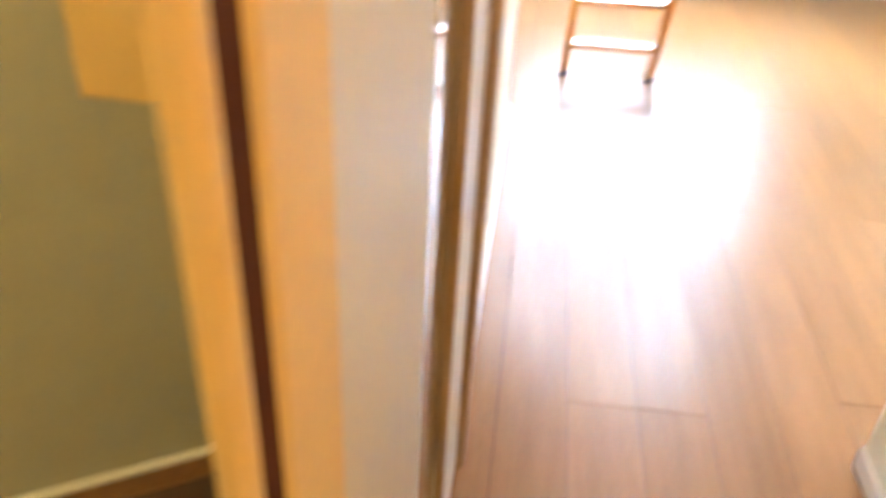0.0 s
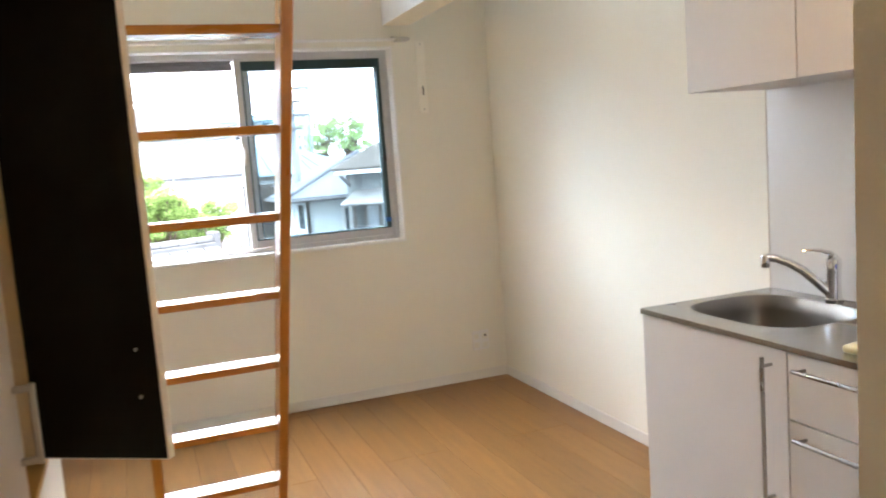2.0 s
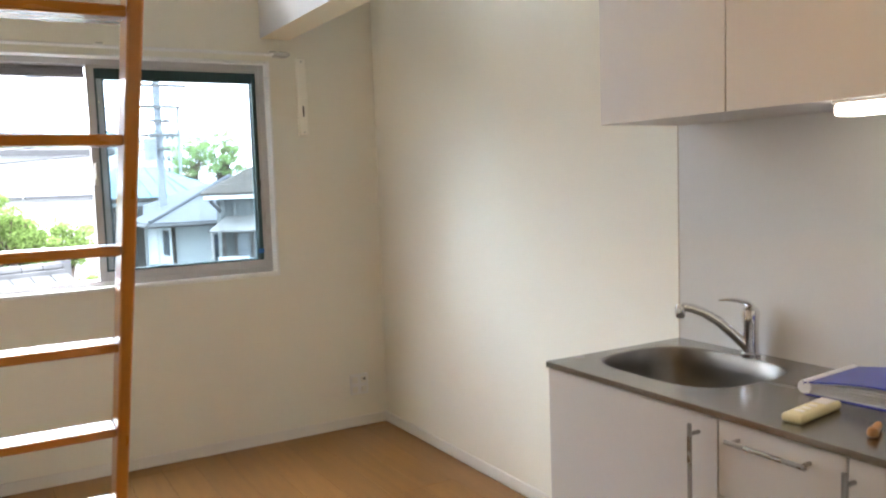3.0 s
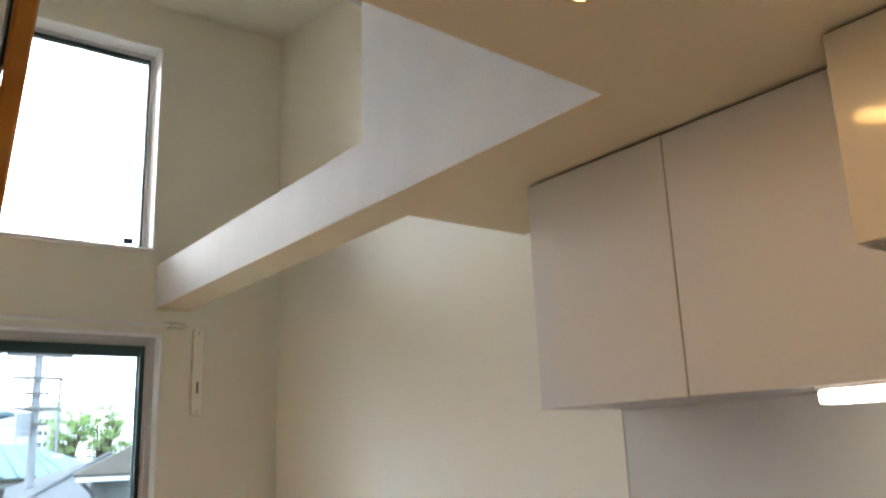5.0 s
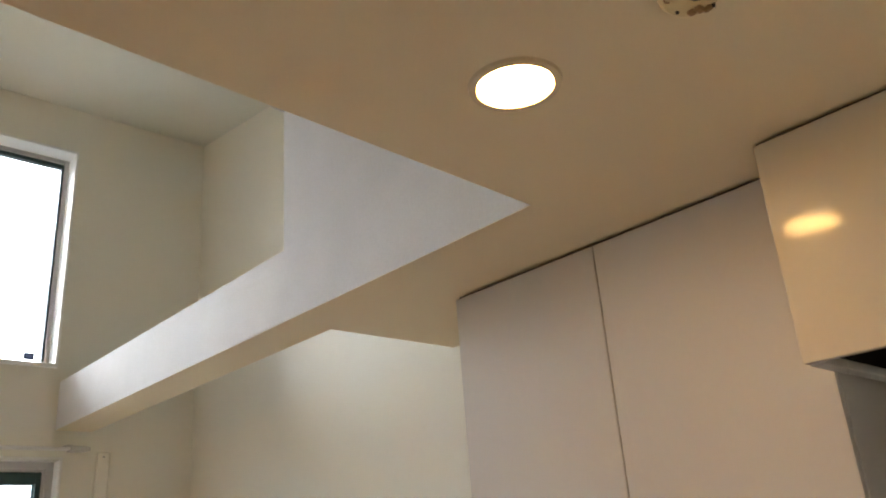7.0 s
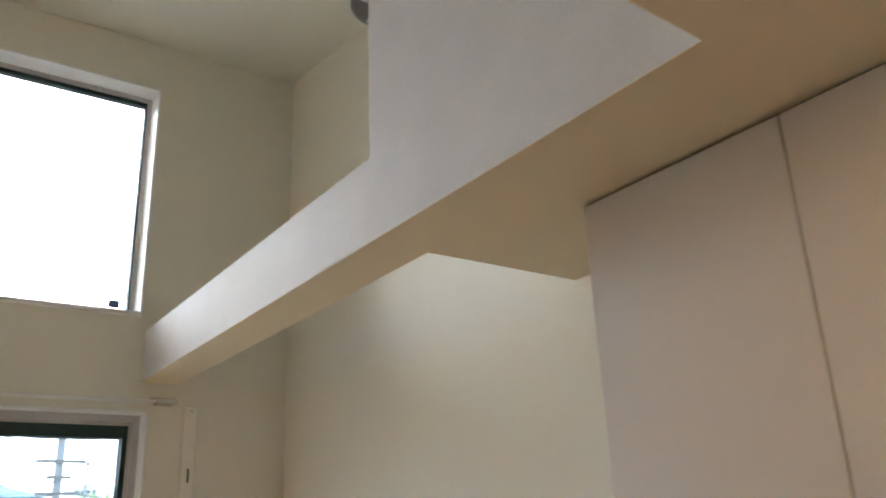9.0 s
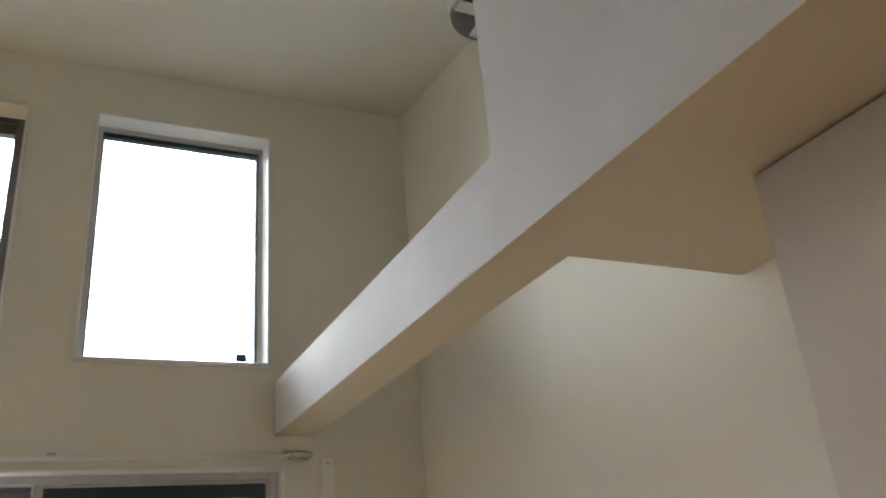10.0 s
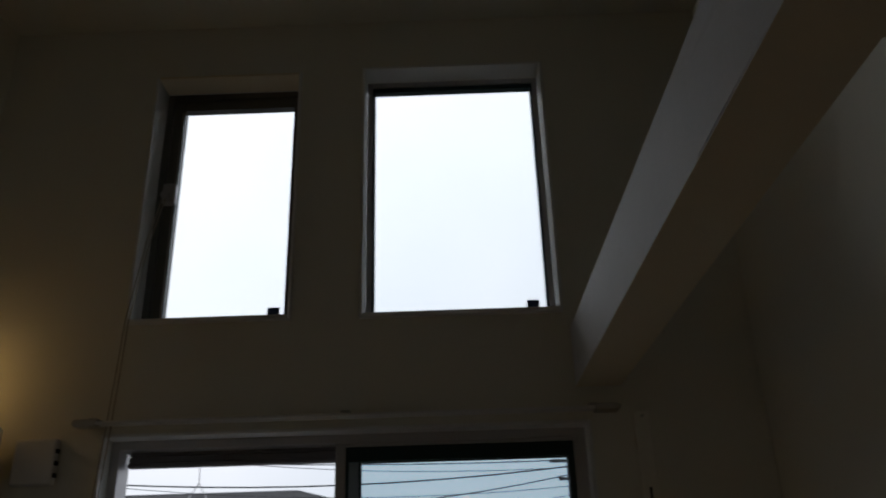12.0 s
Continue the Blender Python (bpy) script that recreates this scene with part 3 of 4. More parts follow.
box(bm, HALL_X + 0.012, HALL_X + 0.044, -2.992, -2.980, 1.048, 1.060, bevel=0.002)
box(bm, HALL_X + 0.036, HALL_X + 0.048, -2.992, -2.980, 0.918, 1.062, bevel=0.002)
part("handle", bm, NICKEL, leaf, "square satin metal pull handle")
# open leaf, hinged at the far end of the frame
hinge, tip = Vector((-2.318, -2.628)), Vector((-2.061, -2.792))
along = (tip - hinge).normalized()
across = Vector((-along.y, along.x))
def leaf_box(a0, a1, d0, d1, za, zb, bevel=0.0):
    bm = B(a0, a1, d0, d1, za, zb, bevel=bevel)
    for v in bm.verts:
        p = hinge + along * v.co.x + across * v.co.y
        v.co.x, v.co.y = p.x, p.y
    return bm


width = (tip - hinge).length
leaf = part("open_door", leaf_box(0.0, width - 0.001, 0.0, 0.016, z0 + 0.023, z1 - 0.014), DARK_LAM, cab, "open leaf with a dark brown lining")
part("outer_face", leaf_box(0.0, width, 0.016, 0.020, z0 + 0.021, z1 - 0.012), WHITE_LAM, leaf, "white outer face")
part("edge_band", leaf_box(width - 0.001, width + 0.003, -0.001, 0.020, z0 + 0.021, z1 - 0.012), EDGE_WHITE, leaf, "white edge band")
part("bottom_band", leaf_box(0.0, width, 0.0, 0.016, z0 + 0.0205, z0 + 0.0228), EDGE_WHITE, leaf)
for zz in (0.95, 1.05):
    bm = bmesh.new()
    p = hinge + along * (width - 0.045)
    q = p - across * 0.003
    rod(bm, (p.x, p.y, zz), (q.x, q.y, zz), 0.004)
    part("screw_cap", bm, NICKEL, leaf)

# ---- sliding doors in the hall ----
slide = thing("sliding_door", (HALL_X, -4.56, 0.0), "pair of off-white sliding doors with a glossy strip", "door")
leaf = part("rear_leaf", B(-2.350, -2.325, -5.002, -4.600, 0.008, 1.985, bevel=0.002), material("matt_door_film", (0.53, 0.47, 0.39), 0.4, vary=0.03, scale=3, gloss=0.4), slide, "matt off-white rear leaf")
part("glossy_strip", B(-2.350, -2.325, -4.5995, -4.389, 0.008, 1.985, bevel=0.001), GLOSS_DOOR, leaf, "mirror-glossy strip of the leaf")
leaf = part("front_leaf", B(-2.324, -2.309, -4.3875, -4.101, 0.008, 1.985, bevel=0.002), WHITE_LAM, slide, "matt white front leaf")
part("leaf_edge", B(-2.324, -2.3092, -4.393, -4.3877, 0.008, 1.985, bevel=0.001), OAK_TRIM, leaf, "light brown edge strip")
pull = part("recessed_pull", B(-2.3105, -2.3082, -4.160, -4.130, 0.972, 1.100, bevel=0.001), OAK_TRIM, leaf, "narrow brown rim of a recessed pull")
part("pull_recess", B(-2.3085, -2.3078, -4.155, -4.135, 0.978, 1.094), DARK, pull, "dark recess of the finger pull")
tagged(part("trim", B(HALL_X - 0.10, -2.292, -4.1, -4.031, 0.0, 2.05, bevel=0.003), OAK_TRIM), "light brown door casing on the hall wall", "casing", kind="structure")
tagged(part("trim", B(HALL_X - 0.10, HALL_X + 0.010, -5.004, -4.101, 1.99, 2.05, bevel=0.003), OAK_TRIM), "light brown door head casing", "casing", kind="structure")
tagged(part("trim", B(HALL_X - 0.012, HALL_X + 0.002, -5.0775, -5.0045, 0.0, 2.05, bevel=0.003), NICHE_WOOD), "yellowish door casing", "casing", kind="structure")
tagged(part("trim", B(HALL_X - 0.010, HALL_X + 0.002, -5.112, -5.1005, 0.0, 2.05, bevel=0.003), NICHE_WOOD), "yellowish door jamb beside a dark gap", "casing", kind="structure")
# flush strip instead of a recess: the gap's shade is its dark colour
tagged(part("trim", B(HALL_X - 0.012, HALL_X - 0.001, -5.1, -5.078, 0.0, 2.05), material("door_gap_shade", (0.06, 0.016, 0.006), 0.8, gloss=0.1)), "dark brown strip painted as the shade of the door gap", "casing", kind="structure")

# ---- small washroom behind the hall doorway ----
structure("wall_washroom_side", holed("x", -3.9, -3.8, (-6.6, -3.88), (-0.25, 2.4), []), WALLPAPER, "papered washroom wall", "wall")
structure("wall_washroom_end", holed("y", -4.0, -3.88, (-3.8, HALL_X - 0.12), (-0.25, 2.4), []), WALLPAPER, "papered washroom end wall", "wall")
structure("ceiling_washroom", B(-3.9, HALL_X - 0.12, -6.6, -3.88, 2.2, 2.3), CEILING, "washroom ceiling", "ceiling")
structure("floor_washroom", B(-3.8, HALL_X - 0.12, -6.6, -4.0, -0.05, -0.006), material("grey_vinyl", (0.42, 0.40, 0.36), 0.5, vary=0.1), "grey vinyl washroom floor", "floor")
cupboard = thing("washroom_cupboard", (-2.59, -4.25, 0.95), "yellowish wall cupboard in the washroom", "cupboard")
part("body", B(-2.722, -2.45, -4.484, -4.0, 0.95, 1.9, bevel=0.004), NICHE_WOOD, cupboard)
part("door", B(-2.720, -2.452, -4.5, -4.4845, 0.953, 1.897, bevel=0.002), NICHE_WOOD, cupboard)
# a slanting lower wall with a white bead and scuffed wooden skirting
askew = pose(-2.535, -4.02, 0.0, 0, 0, 31)
def turned(bm):
    bmesh.ops.transform(bm, matrix=askew, verts=bm.verts[:])
    return bm


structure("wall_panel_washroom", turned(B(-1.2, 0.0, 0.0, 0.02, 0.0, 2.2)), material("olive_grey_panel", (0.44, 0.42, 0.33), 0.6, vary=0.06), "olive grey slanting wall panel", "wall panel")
structure("skirting_washroom", turned(B(-1.2, 0.0, -0.016, 0.0, -0.006, 0.052, bevel=0.002)), material("scuffed_brown_wood", (0.30, 0.15, 0.06), 0.5, vary=0.45, scale=9, grain=40), "scuffed brown wooden skirting", "baseboard")
structure("bead_washroom", turned(B(-1.2, 0.0, -0.019, 0.0, 0.0525, 0.066, bevel=0.003)), BASE, "white bead above the wooden skirting", "trim")
fixture = thing("washroom_ceiling_light", (-3.1, -5.3, 2.2), "round warm ceiling light in the washroom", "ceiling light")
part("shade", lathe(bmesh.new(), [(0.05, 0.0), (0.13, -0.005), (0.14, -0.04), (0.10, -0.08), (0.02, -0.09)], (-3.1, -5.3, 2.2)), glowing("washroom_shade", (1.0, 0.72, 0.24), 4.2), fixture, "glowing warm shade", smooth=True)

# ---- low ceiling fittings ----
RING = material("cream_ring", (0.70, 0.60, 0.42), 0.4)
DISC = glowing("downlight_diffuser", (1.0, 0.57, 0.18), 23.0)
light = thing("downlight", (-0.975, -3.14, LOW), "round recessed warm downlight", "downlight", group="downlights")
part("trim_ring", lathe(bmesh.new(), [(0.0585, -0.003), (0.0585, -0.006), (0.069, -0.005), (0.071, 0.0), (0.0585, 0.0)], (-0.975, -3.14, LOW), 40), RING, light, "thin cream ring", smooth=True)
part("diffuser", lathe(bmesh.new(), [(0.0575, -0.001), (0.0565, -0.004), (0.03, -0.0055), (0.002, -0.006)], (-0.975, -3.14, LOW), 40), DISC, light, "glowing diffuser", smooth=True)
# a second downlight over the hall, added out of view for its warm light
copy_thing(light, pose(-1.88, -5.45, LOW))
AX, AY = -0.955, -3.425
ALARM = material("yellowed_plastic", (0.64, 0.53, 0.29), 0.4, vary=0.12, scale=20)
alarm = thing("smoke_alarm", (AX, AY, LOW), "round yellowed fitting with its cover off on the ceiling", "smoke alarm")
base = part("base", lathe(bmesh.new(), [(0.041, 0.0), (0.042, -0.005), (0.040, -0.012), (0.034, -0.019), (0.022, -0.022), (0.002, -0.023)], (AX, AY, LOW), 32), ALARM, alarm, smooth=True)
part("sensor", lathe(bmesh.new(), [(0.010, -0.018), (0.010, -0.027), (0.008, -0.029), (0.002, -0.029)], (AX - 0.012, AY - 0.013, LOW), 16), material("grey_sensor", (0.12, 0.11, 0.10), 0.5), alarm, "dark grey round sensor", smooth=True)
part("spring_clip", tube(bmesh.new(), [(AX - 0.026 + 0.009 * math.cos(a), AY + 0.010 + 0.014 * math.sin(a), LOW - 0.0205) for a in (0.9, 1.5, 2.1, 2.7, 3.3, 3.9, 4.5)], 0.0013, 6), OAK_TRIM, alarm, "bent wire clip", smooth=True)
for px, py, w, d in ((0.018, 0.002, 0.007, 0.005), (0.026, -0.005, 0.004, 0.006), (0.016, 0.012, 0.005, 0.005)):
    part("contact", B(AX + px - w, AX + px + w, AY + py - d, AY + py + d, LOW - 0.027, LOW - 0.015, bevel=0.002), OAK_TRIM, alarm, "tan contact block")
for px, py in ((0.028, -0.012), (0.002, 0.024)):
    part("screw", rod(bmesh.new(), (AX + px, AY + py, LOW - 0.016), (AX + px, AY + py, LOW - 0.024), 0.0025, sides=8), DARK, alarm)

cz = CEIL + SLOPE * -1.25
rose = thing("ceiling_light_base", (-0.145, -1.25, cz), "round white ceiling light fitting with its cover off", "ceiling light")
bm = bmesh.new()
lathe(bm, [(0.145, 0.06), (0.16, 0.05), (0.16, -0.20), (0.154, -0.20), (0.15, 0.0), (0.02, 0.0)], (-0.145, -1.25, cz), 40)
part("rim", bm, PLASTIC_W, rose, smooth=True)
part("base_plate", lathe(bmesh.new(), [(0.14, -0.02), (0.14, -0.04), (0.01, -0.045)], (-0.145, -1.25, cz), 32), DARK, rose)
part("strap", B(-0.29, 0.0, -1.275, -1.225, cz - 0.205, cz - 0.195, bevel=0.002), PLASTIC_W, rose)
part("strap", B(-0.17, -0.12, -1.40, -1.10, cz - 0.193, cz - 0.185, bevel=0.002), PLASTIC_W, rose)

# ---- kitchen ----
FX, CT = -0.544, 0.85
KY0, KY1 = -2.302, -3.945
base = thing("kitchen_base_cabinet", (-0.27, (KY0 + KY1) / 2, 0.0), "white kitchen base cabinet with steel bar handles on metal legs", "cabinet")
part("side_panel", B(FX + 0.014, -0.02, KY0 - 0.020, KY0 - 0.004, 0.138, CT - 0.014, bevel=0.001), WHITE_LAM, base)
part("side_panel", B(FX + 0.014, -0.02, KY1, KY1 + 0.016, 0.138, CT - 0.014), WHITE_LAM, base)
part("carcass", B(FX + 0.022, -0.02, KY1 + 0.016, KY0 - 0.020, 0.139, CT - 0.20), GAP_SHADE, base, "inner carcass painted dark for its shade")


def bar_handle(parent, a, b):
    """A steel bar that stands off the front on two posts."""
    a, b = Vector(a), Vector(b)
    off = Vector((-0.032, 0, 0))
    bm = bmesh.new()
    rod(bm, a + off, b + off, 0.0058)
    for s in (0.06, 0.94):
        p = a.lerp(b, s)
        rod(bm, p, p + off, 0.0048)
    part("handle", bm, HANDLE_STEEL, parent, "round satin steel bar handle", smooth=True)


def front(name, ya, yb, za, zb):
    return part(name, B(FX - 0.004, FX + 0.013, yb + 0.0023, ya - 0.0023, za + 0.0023, zb - 0.0023, bevel=0.0012), WHITE_LAM, base)


TOPZ = CT - 0.016
d = front("door", KY0 - 0.001, -2.931, 0.138, TOPZ)
bar_handle(d, (FX - 0.004, -2.876, 0.812), (FX - 0.004, -2.876, 0.40))
for za, zb in ((0.652, TOPZ), (0.40, 0.652), (0.138, 0.40)):
    d = front("drawer", -2.931, -3.248, za, zb)
    bar_handle(d, (FX - 0.004, -2.978, zb - 0.038), (FX - 0.004, -3.178, zb - 0.038))
d = front("door", -3.248, KY1 + 0.001, 0.138, TOPZ)
bar_handle(d, (FX - 0.004, -3.262, 0.812), (FX - 0.004, -3.262, 0.40))
for lx, ly in ((-0.498, -2.435), (-0.498, -3.0), (-0.498, -3.80), (-0.08, -2.44), (-0.08, -3.80)):
    part("leg", lathe(bmesh.new(), [(0.022, 0.0), (0.024, 0.008), (0.016, 0.016), (0.0105, 0.03), (0.0105, 0.10), (0.014, 0.115), (0.020, 0.139)], (lx, ly, 0.0), 16), CHROME, base, "turned metal leg", smooth=True)

# steel top with a pressed sink
top = thing("kitchen_worktop", (-0.27, (KY0 + KY1) / 2, CT), "stainless steel worktop with a pressed oval sink", "worktop")
bm = bmesh.new()
SX, SY, SA, SB = -0.262, -2.585, 0.188, 0.232
N = 64
def oval(a, b, z, power):
    out = []
    for k in range(N):
        t = 2 * math.pi * k / N
        c, s = math.cos(t), math.sin(t)
        out.append(bm.verts.new((SX + a * math.copysign(abs(c) ** power, c), SY + b * math.copysign(abs(s) ** power, s), z)))
    return out


def edge_ring(z, xa, xb, ya, yb):
    out = []
    for k in range(N):
        t = 2 * math.pi * k / N
        c, s = math.cos(t), math.sin(t)
        hits = [((xb if c > 0 else xa) - SX) / c if abs(c) > 1e-9 else 1e9, ((yb if s > 0 else ya) - SY) / s if abs(s) > 1e-9 else 1e9]
        q = min(hits)
        out.append(bm.verts.new((SX + q * c, SY + q * s, z)))
    for corner in ((xa, ya), (xa, yb), (xb, ya), (xb, yb)):
        nearest = min(out, key=lambda v: (v.co.x - corner[0]) ** 2 + (v.co.y - corner[1]) ** 2)
        nearest.co.x, nearest.co.y = corner
    return out


rings = [edge_ring(CT, FX - 0.006, -0.001, -2.90, KY0 + 0.002), oval(SA + 0.010, SB + 0.010, CT, 0.62), oval(SA + 0.004, SB + 0.004, CT - 0.001, 0.62), oval(SA, SB, CT - 0.006, 0.62),
         oval(SA - 0.006, SB - 0.006, CT - 0.05, 0.62), oval(SA - 0.014, SB - 0.014, CT - 0.135, 0.62), oval(SA - 0.03, SB - 0.03, CT - 0.160, 0.66), oval(SA - 0.06, SB - 0.06, CT - 0.168, 0.7), oval(0.05, 0.05, CT - 0.173, 1.0)]
for a, b in zip(rings[1:], rings[2:]):
    for k in range(N):
        bm.faces.new((a[k], a[(k + 1) % N], b[(k + 1) % N], b[k]))
bm.faces.new(rings[-1])
bmesh.ops.delete(bm, geom=rings[0], context="VERTS")
sink = part("sink", bm, material("satin_sink_steel", (0.21, 0.195, 0.18), 0.38, 1.0, vary=0.08, scale=5, grain=140, bump=0.05), top, "pressed steel sink bowl", smooth=True)
part("drain", lathe(bmesh.new(), [(0.048, -0.1725), (0.046, -0.170), (0.03, -0.172), (0.002, -0.172)], (SX, SY, CT)), DARK, sink)
bm = bmesh.new()
outer, inner_rim = edge_ring(CT, FX - 0.006, -0.001, -2.90, KY0 + 0.002), oval(SA + 0.010, SB + 0.010, CT, 0.62)
for k in range(N):
    bm.faces.new((outer[k], outer[(k + 1) % N], inner_rim[(k + 1) % N], inner_rim[k]))
box(bm, FX - 0.006, -0.001, KY1, -2.90, CT - 0.016, CT)
part("top_sheet", bm, STEEL, top)
bm = bmesh.new()
box(bm, FX - 0.008, FX - 0.0061, KY1, KY0 + 0.003, CT - 0.016, CT + 0.0002)
box(bm, FX - 0.006, -0.001, KY0 + 0.0021, KY0 + 0.004, CT - 0.016, CT + 0.0002)
part("front_lip", bm, STEEL, top)

# faucet
tap = thing("kitchen_faucet", (-0.05, -2.618, CT), "chrome single-lever kitchen faucet", "faucet")
part("base_collar", lathe(bmesh.new(), [(0.028, 0.0), (0.028, 0.010), (0.023, 0.016), (0.021, 0.018)], (-0.05, -2.618, CT), 24), CHROME, tap, smooth=True)
part("body", lathe(bmesh.new(), [(0.024, 0.014), (0.0215, 0.05), (0.0225, 0.10), (0.025, 0.122), (0.023, 0.138), (0.014, 0.147), (0.004, 0.149)], (-0.05, -2.618, CT), 24), CHROME, tap, smooth=True)
pts = [(-0.058, -2.610, CT + 0.03), (-0.085, -2.588, CT + 0.065), (-0.12, -2.563, CT + 0.105), (-0.155, -2.538, CT + 0.132), (-0.185, -2.518, CT + 0.146), (-0.210, -2.503, CT + 0.150)]
spout = part("spout", tube(bmesh.new(), pts, [0.0165, 0.016, 0.015, 0.014, 0.0135, 0.013], 14), CHROME, tap, smooth=True)
part("nozzle", lathe(bmesh.new(), [(0.012, 0.0), (0.0145, 0.004), (0.0145, 0.034), (0.012, 0.04)], (-0.212, -2.502, CT + 0.118), 16), CHROME, spout, smooth=True)
part("lever", tube(bmesh.new(), [(-0.040, -2.612, CT + 0.140), (-0.056, -2.612, CT + 0.156), (-0.078, -2.595, CT + 0.165), (-0.100, -2.578, CT + 0.168), (-0.120, -2.562, CT + 0.166)], [0.019, 0.017, 0.013, 0.010, 0.006], 12, flat=0.5), CHROME, tap, "chrome lever", smooth=True)

# splash panel and upper cabinets
structure("splash_panel", B(-0.005, WX, KY1, KY0, CT, 1.60, bevel=0.001), SPLASH, "glossy white kitchen splash panel", "wall panel")
structure("splash_trim", B(-0.007, WX, KY0 - 0.001, KY0 + 0.003, CT, 1.60), SEAM_LIGHT, "thin beige joint strip beside the splash panel", "trim")
UX, UZ0, UZ1, UTOP = -0.350, 1.538, 2.147, LOW
for ya, yb in ((-2.324, -2.786), (-2.786, -3.247)):
    unit = thing("upper_cabinet", (-0.17, (ya + yb) / 2, UZ0), "plain white wall cabinet under the low ceiling", "cabinet", group="upper cabinets")
    part("body", B(UX + 0.018, WX, yb + 0.0005, ya - 0.0005, UZ0 + 0.001, UTOP - 0.001), WHITE_LAM, unit)
    part("door", B(UX, UX + 0.0165, yb + 0.0016, ya - 0.0016, UZ0, UZ1, bevel=0.001), WHITE_LAM, unit)
    part("top_gap", B(UX + 0.016, UX + 0.0178, yb, ya, UZ1 - 0.004, UTOP - 0.0003), GAP_SHADE, unit, "dark strip painted as shade in the gap")
strip = thing("under_cabinet_light", (-0.29, -3.15, 1.505), "slim white LED lamp under the wall cabinet", "lamp")
part("housing", B(-0.33, -0.255, -3.245, -3.060, 1.530, 1.538), PLASTIC_W, strip)
part("diffuser", B(-0.328, -0.257, -3.243, -3.062, 1.504, 1.530, bevel=0.006, segments=2), LED_GLOW, strip, "glowing white diffuser")

hood = thing("range_hood", (-0.25, -3.56, 1.755), "glossy white range hood with a dark intake", "range hood")
HX = -0.490
part("front_panel", B(HX, HX + 0.016, -3.93, -3.256, 1.757, 2.147, bevel=0.0015), GLOSS_WHITE, hood, "glossy white front panel")
part("body", B(HX + 0.0175, WX, -3.93, -3.2565, 1.772, LOW - 0.001), WHITE_LAM, hood)
part("top_gap", B(HX + 0.0162, HX + 0.0174, -3.93, -3.256, 2.1435, LOW - 0.0003), GAP_SHADE, hood, "dark strip painted as shade in the gap")
bm = bmesh.new()
box(bm, HX + 0.0175, -0.01, -3.285, -3.258, 1.753, 1.7715, bevel=0.004, segments=2)
box(bm, HX + 0.0175, -0.01, -3.93, -3.90, 1.753, 1.7715, bevel=0.004, segments=2)
box(bm, -0.16, -0.01, -3.8995, -3.2855, 1.753, 1.7715, bevel=0.004, segments=2)
part("intake_frame", bm, material("pale_grey_paint", (0.50, 0.49, 0.47), 0.35, vary=0.04), hood, "pale grey intake frame", smooth=True)
part("filter", B(HX + 0.018, -0.16, -3.8995, -3.2855, 1.768, 1.7715), material("black_filter", (0.004, 0.004, 0.004), 0.9, gloss=0.05, vary=0.2), hood, "black intake filter")
structure("range_panel", B(-0.012, -0.005, KY1, -3.262, CT + 0.02, 1.772, bevel=0.002), material("grey_range_panel", (0.27, 0.26, 0.23), 0.35, 0.2), "grey panel on the wall behind the cooker", "wall panel")
structure("range_trim", B(-0.016, -0.005, -3.262, -3.250, CT + 0.02, 1.772), NICKEL, "thin metal trim beside the panel", "trim")

# things lying on the worktop
remote = thing("remote_control", (-0.42, -3.075, CT), "ivory remote control lying on the worktop", "remote control")
bm = bmesh.new()
box(bm, -0.09, 0.09, -0.025, 0.025, 0.0, 0.021, bevel=0.009, segments=3)
turn = pose(-0.413, -3.074, CT, 0, 0, 8)
bmesh.ops.transform(bm, matrix=turn, verts=bm.verts[:])
body = part("body", bm, material("cream_plastic", (0.72, 0.66, 0.42), 0.4), remote, smooth=True)
bm = bmesh.new()
box(bm, 0.03, 0.078, -0.017, 0.017, 0.0209, 0.022)
bmesh.ops.transform(bm, matrix=turn, verts=bm.verts[:])
part("display", bm, PAPER, body)
for k in range(3):
    bm = bmesh.new()
    box(bm, -0.06 + 0.028 * k, -0.045 + 0.028 * k, -0.010, 0.010, 0.0205, 0.0225, bevel=0.001)
    bmesh.ops.transform(bm, matrix=turn, verts=bm.verts[:])
    part("button", bm, PLASTIC_W, body)

folder = thing("folder", (-0.17, -3.03, CT), "blue folder of papers bulging open on the worktop", "folder")
def sheet(z_of, thick, x0, x1, y0, y1, turn, n=14):
    """A bent sheet: z_of gives its height along the spine's distance."""
    bm = bmesh.new()
    tops, bots = [], []
    for i in range(n + 1):
        s = i / n
        y = y0 + (y1 - y0) * s
        tops.append([bm.verts.new((x, y, z_of(s) + thick)) for x in (x0, x1)])
        bots.append([bm.verts.new((x, y, z_of(s))) for x in (x0, x1)])
    for i in range(n):
        for r in (tops, bots):
            bm.faces.new((r[i][0], r[i][1], r[i + 1][1], r[i + 1][0]))
        for s in (0, 1):
            bm.faces.new((tops[i][s], tops[i + 1][s], bots[i + 1][s], bots[i][s]))
    for i in (0, n):
        bm.faces.new((tops[i][0], tops[i][1], bots[i][1], bots[i][0]))
    bmesh.ops.transform(bm, matrix=turn, verts=bm.verts[:])
    return bm


turn = pose(-0.15, -2.945, CT, 0, 0, 5)
part("cover", sheet(lambda s: 0.026 + 0.020 * math.sin(min(1, s * 1.6) * math.pi / 2), 0.004, -0.13, 0.10, 0.0, -0.32, turn), BLUE, folder, "glossy blue cover", smooth=True)
part("cover", sheet(lambda s: 0.0, 0.003, -0.13, 0.10, 0.0, -0.32, turn), BLUE, folder)
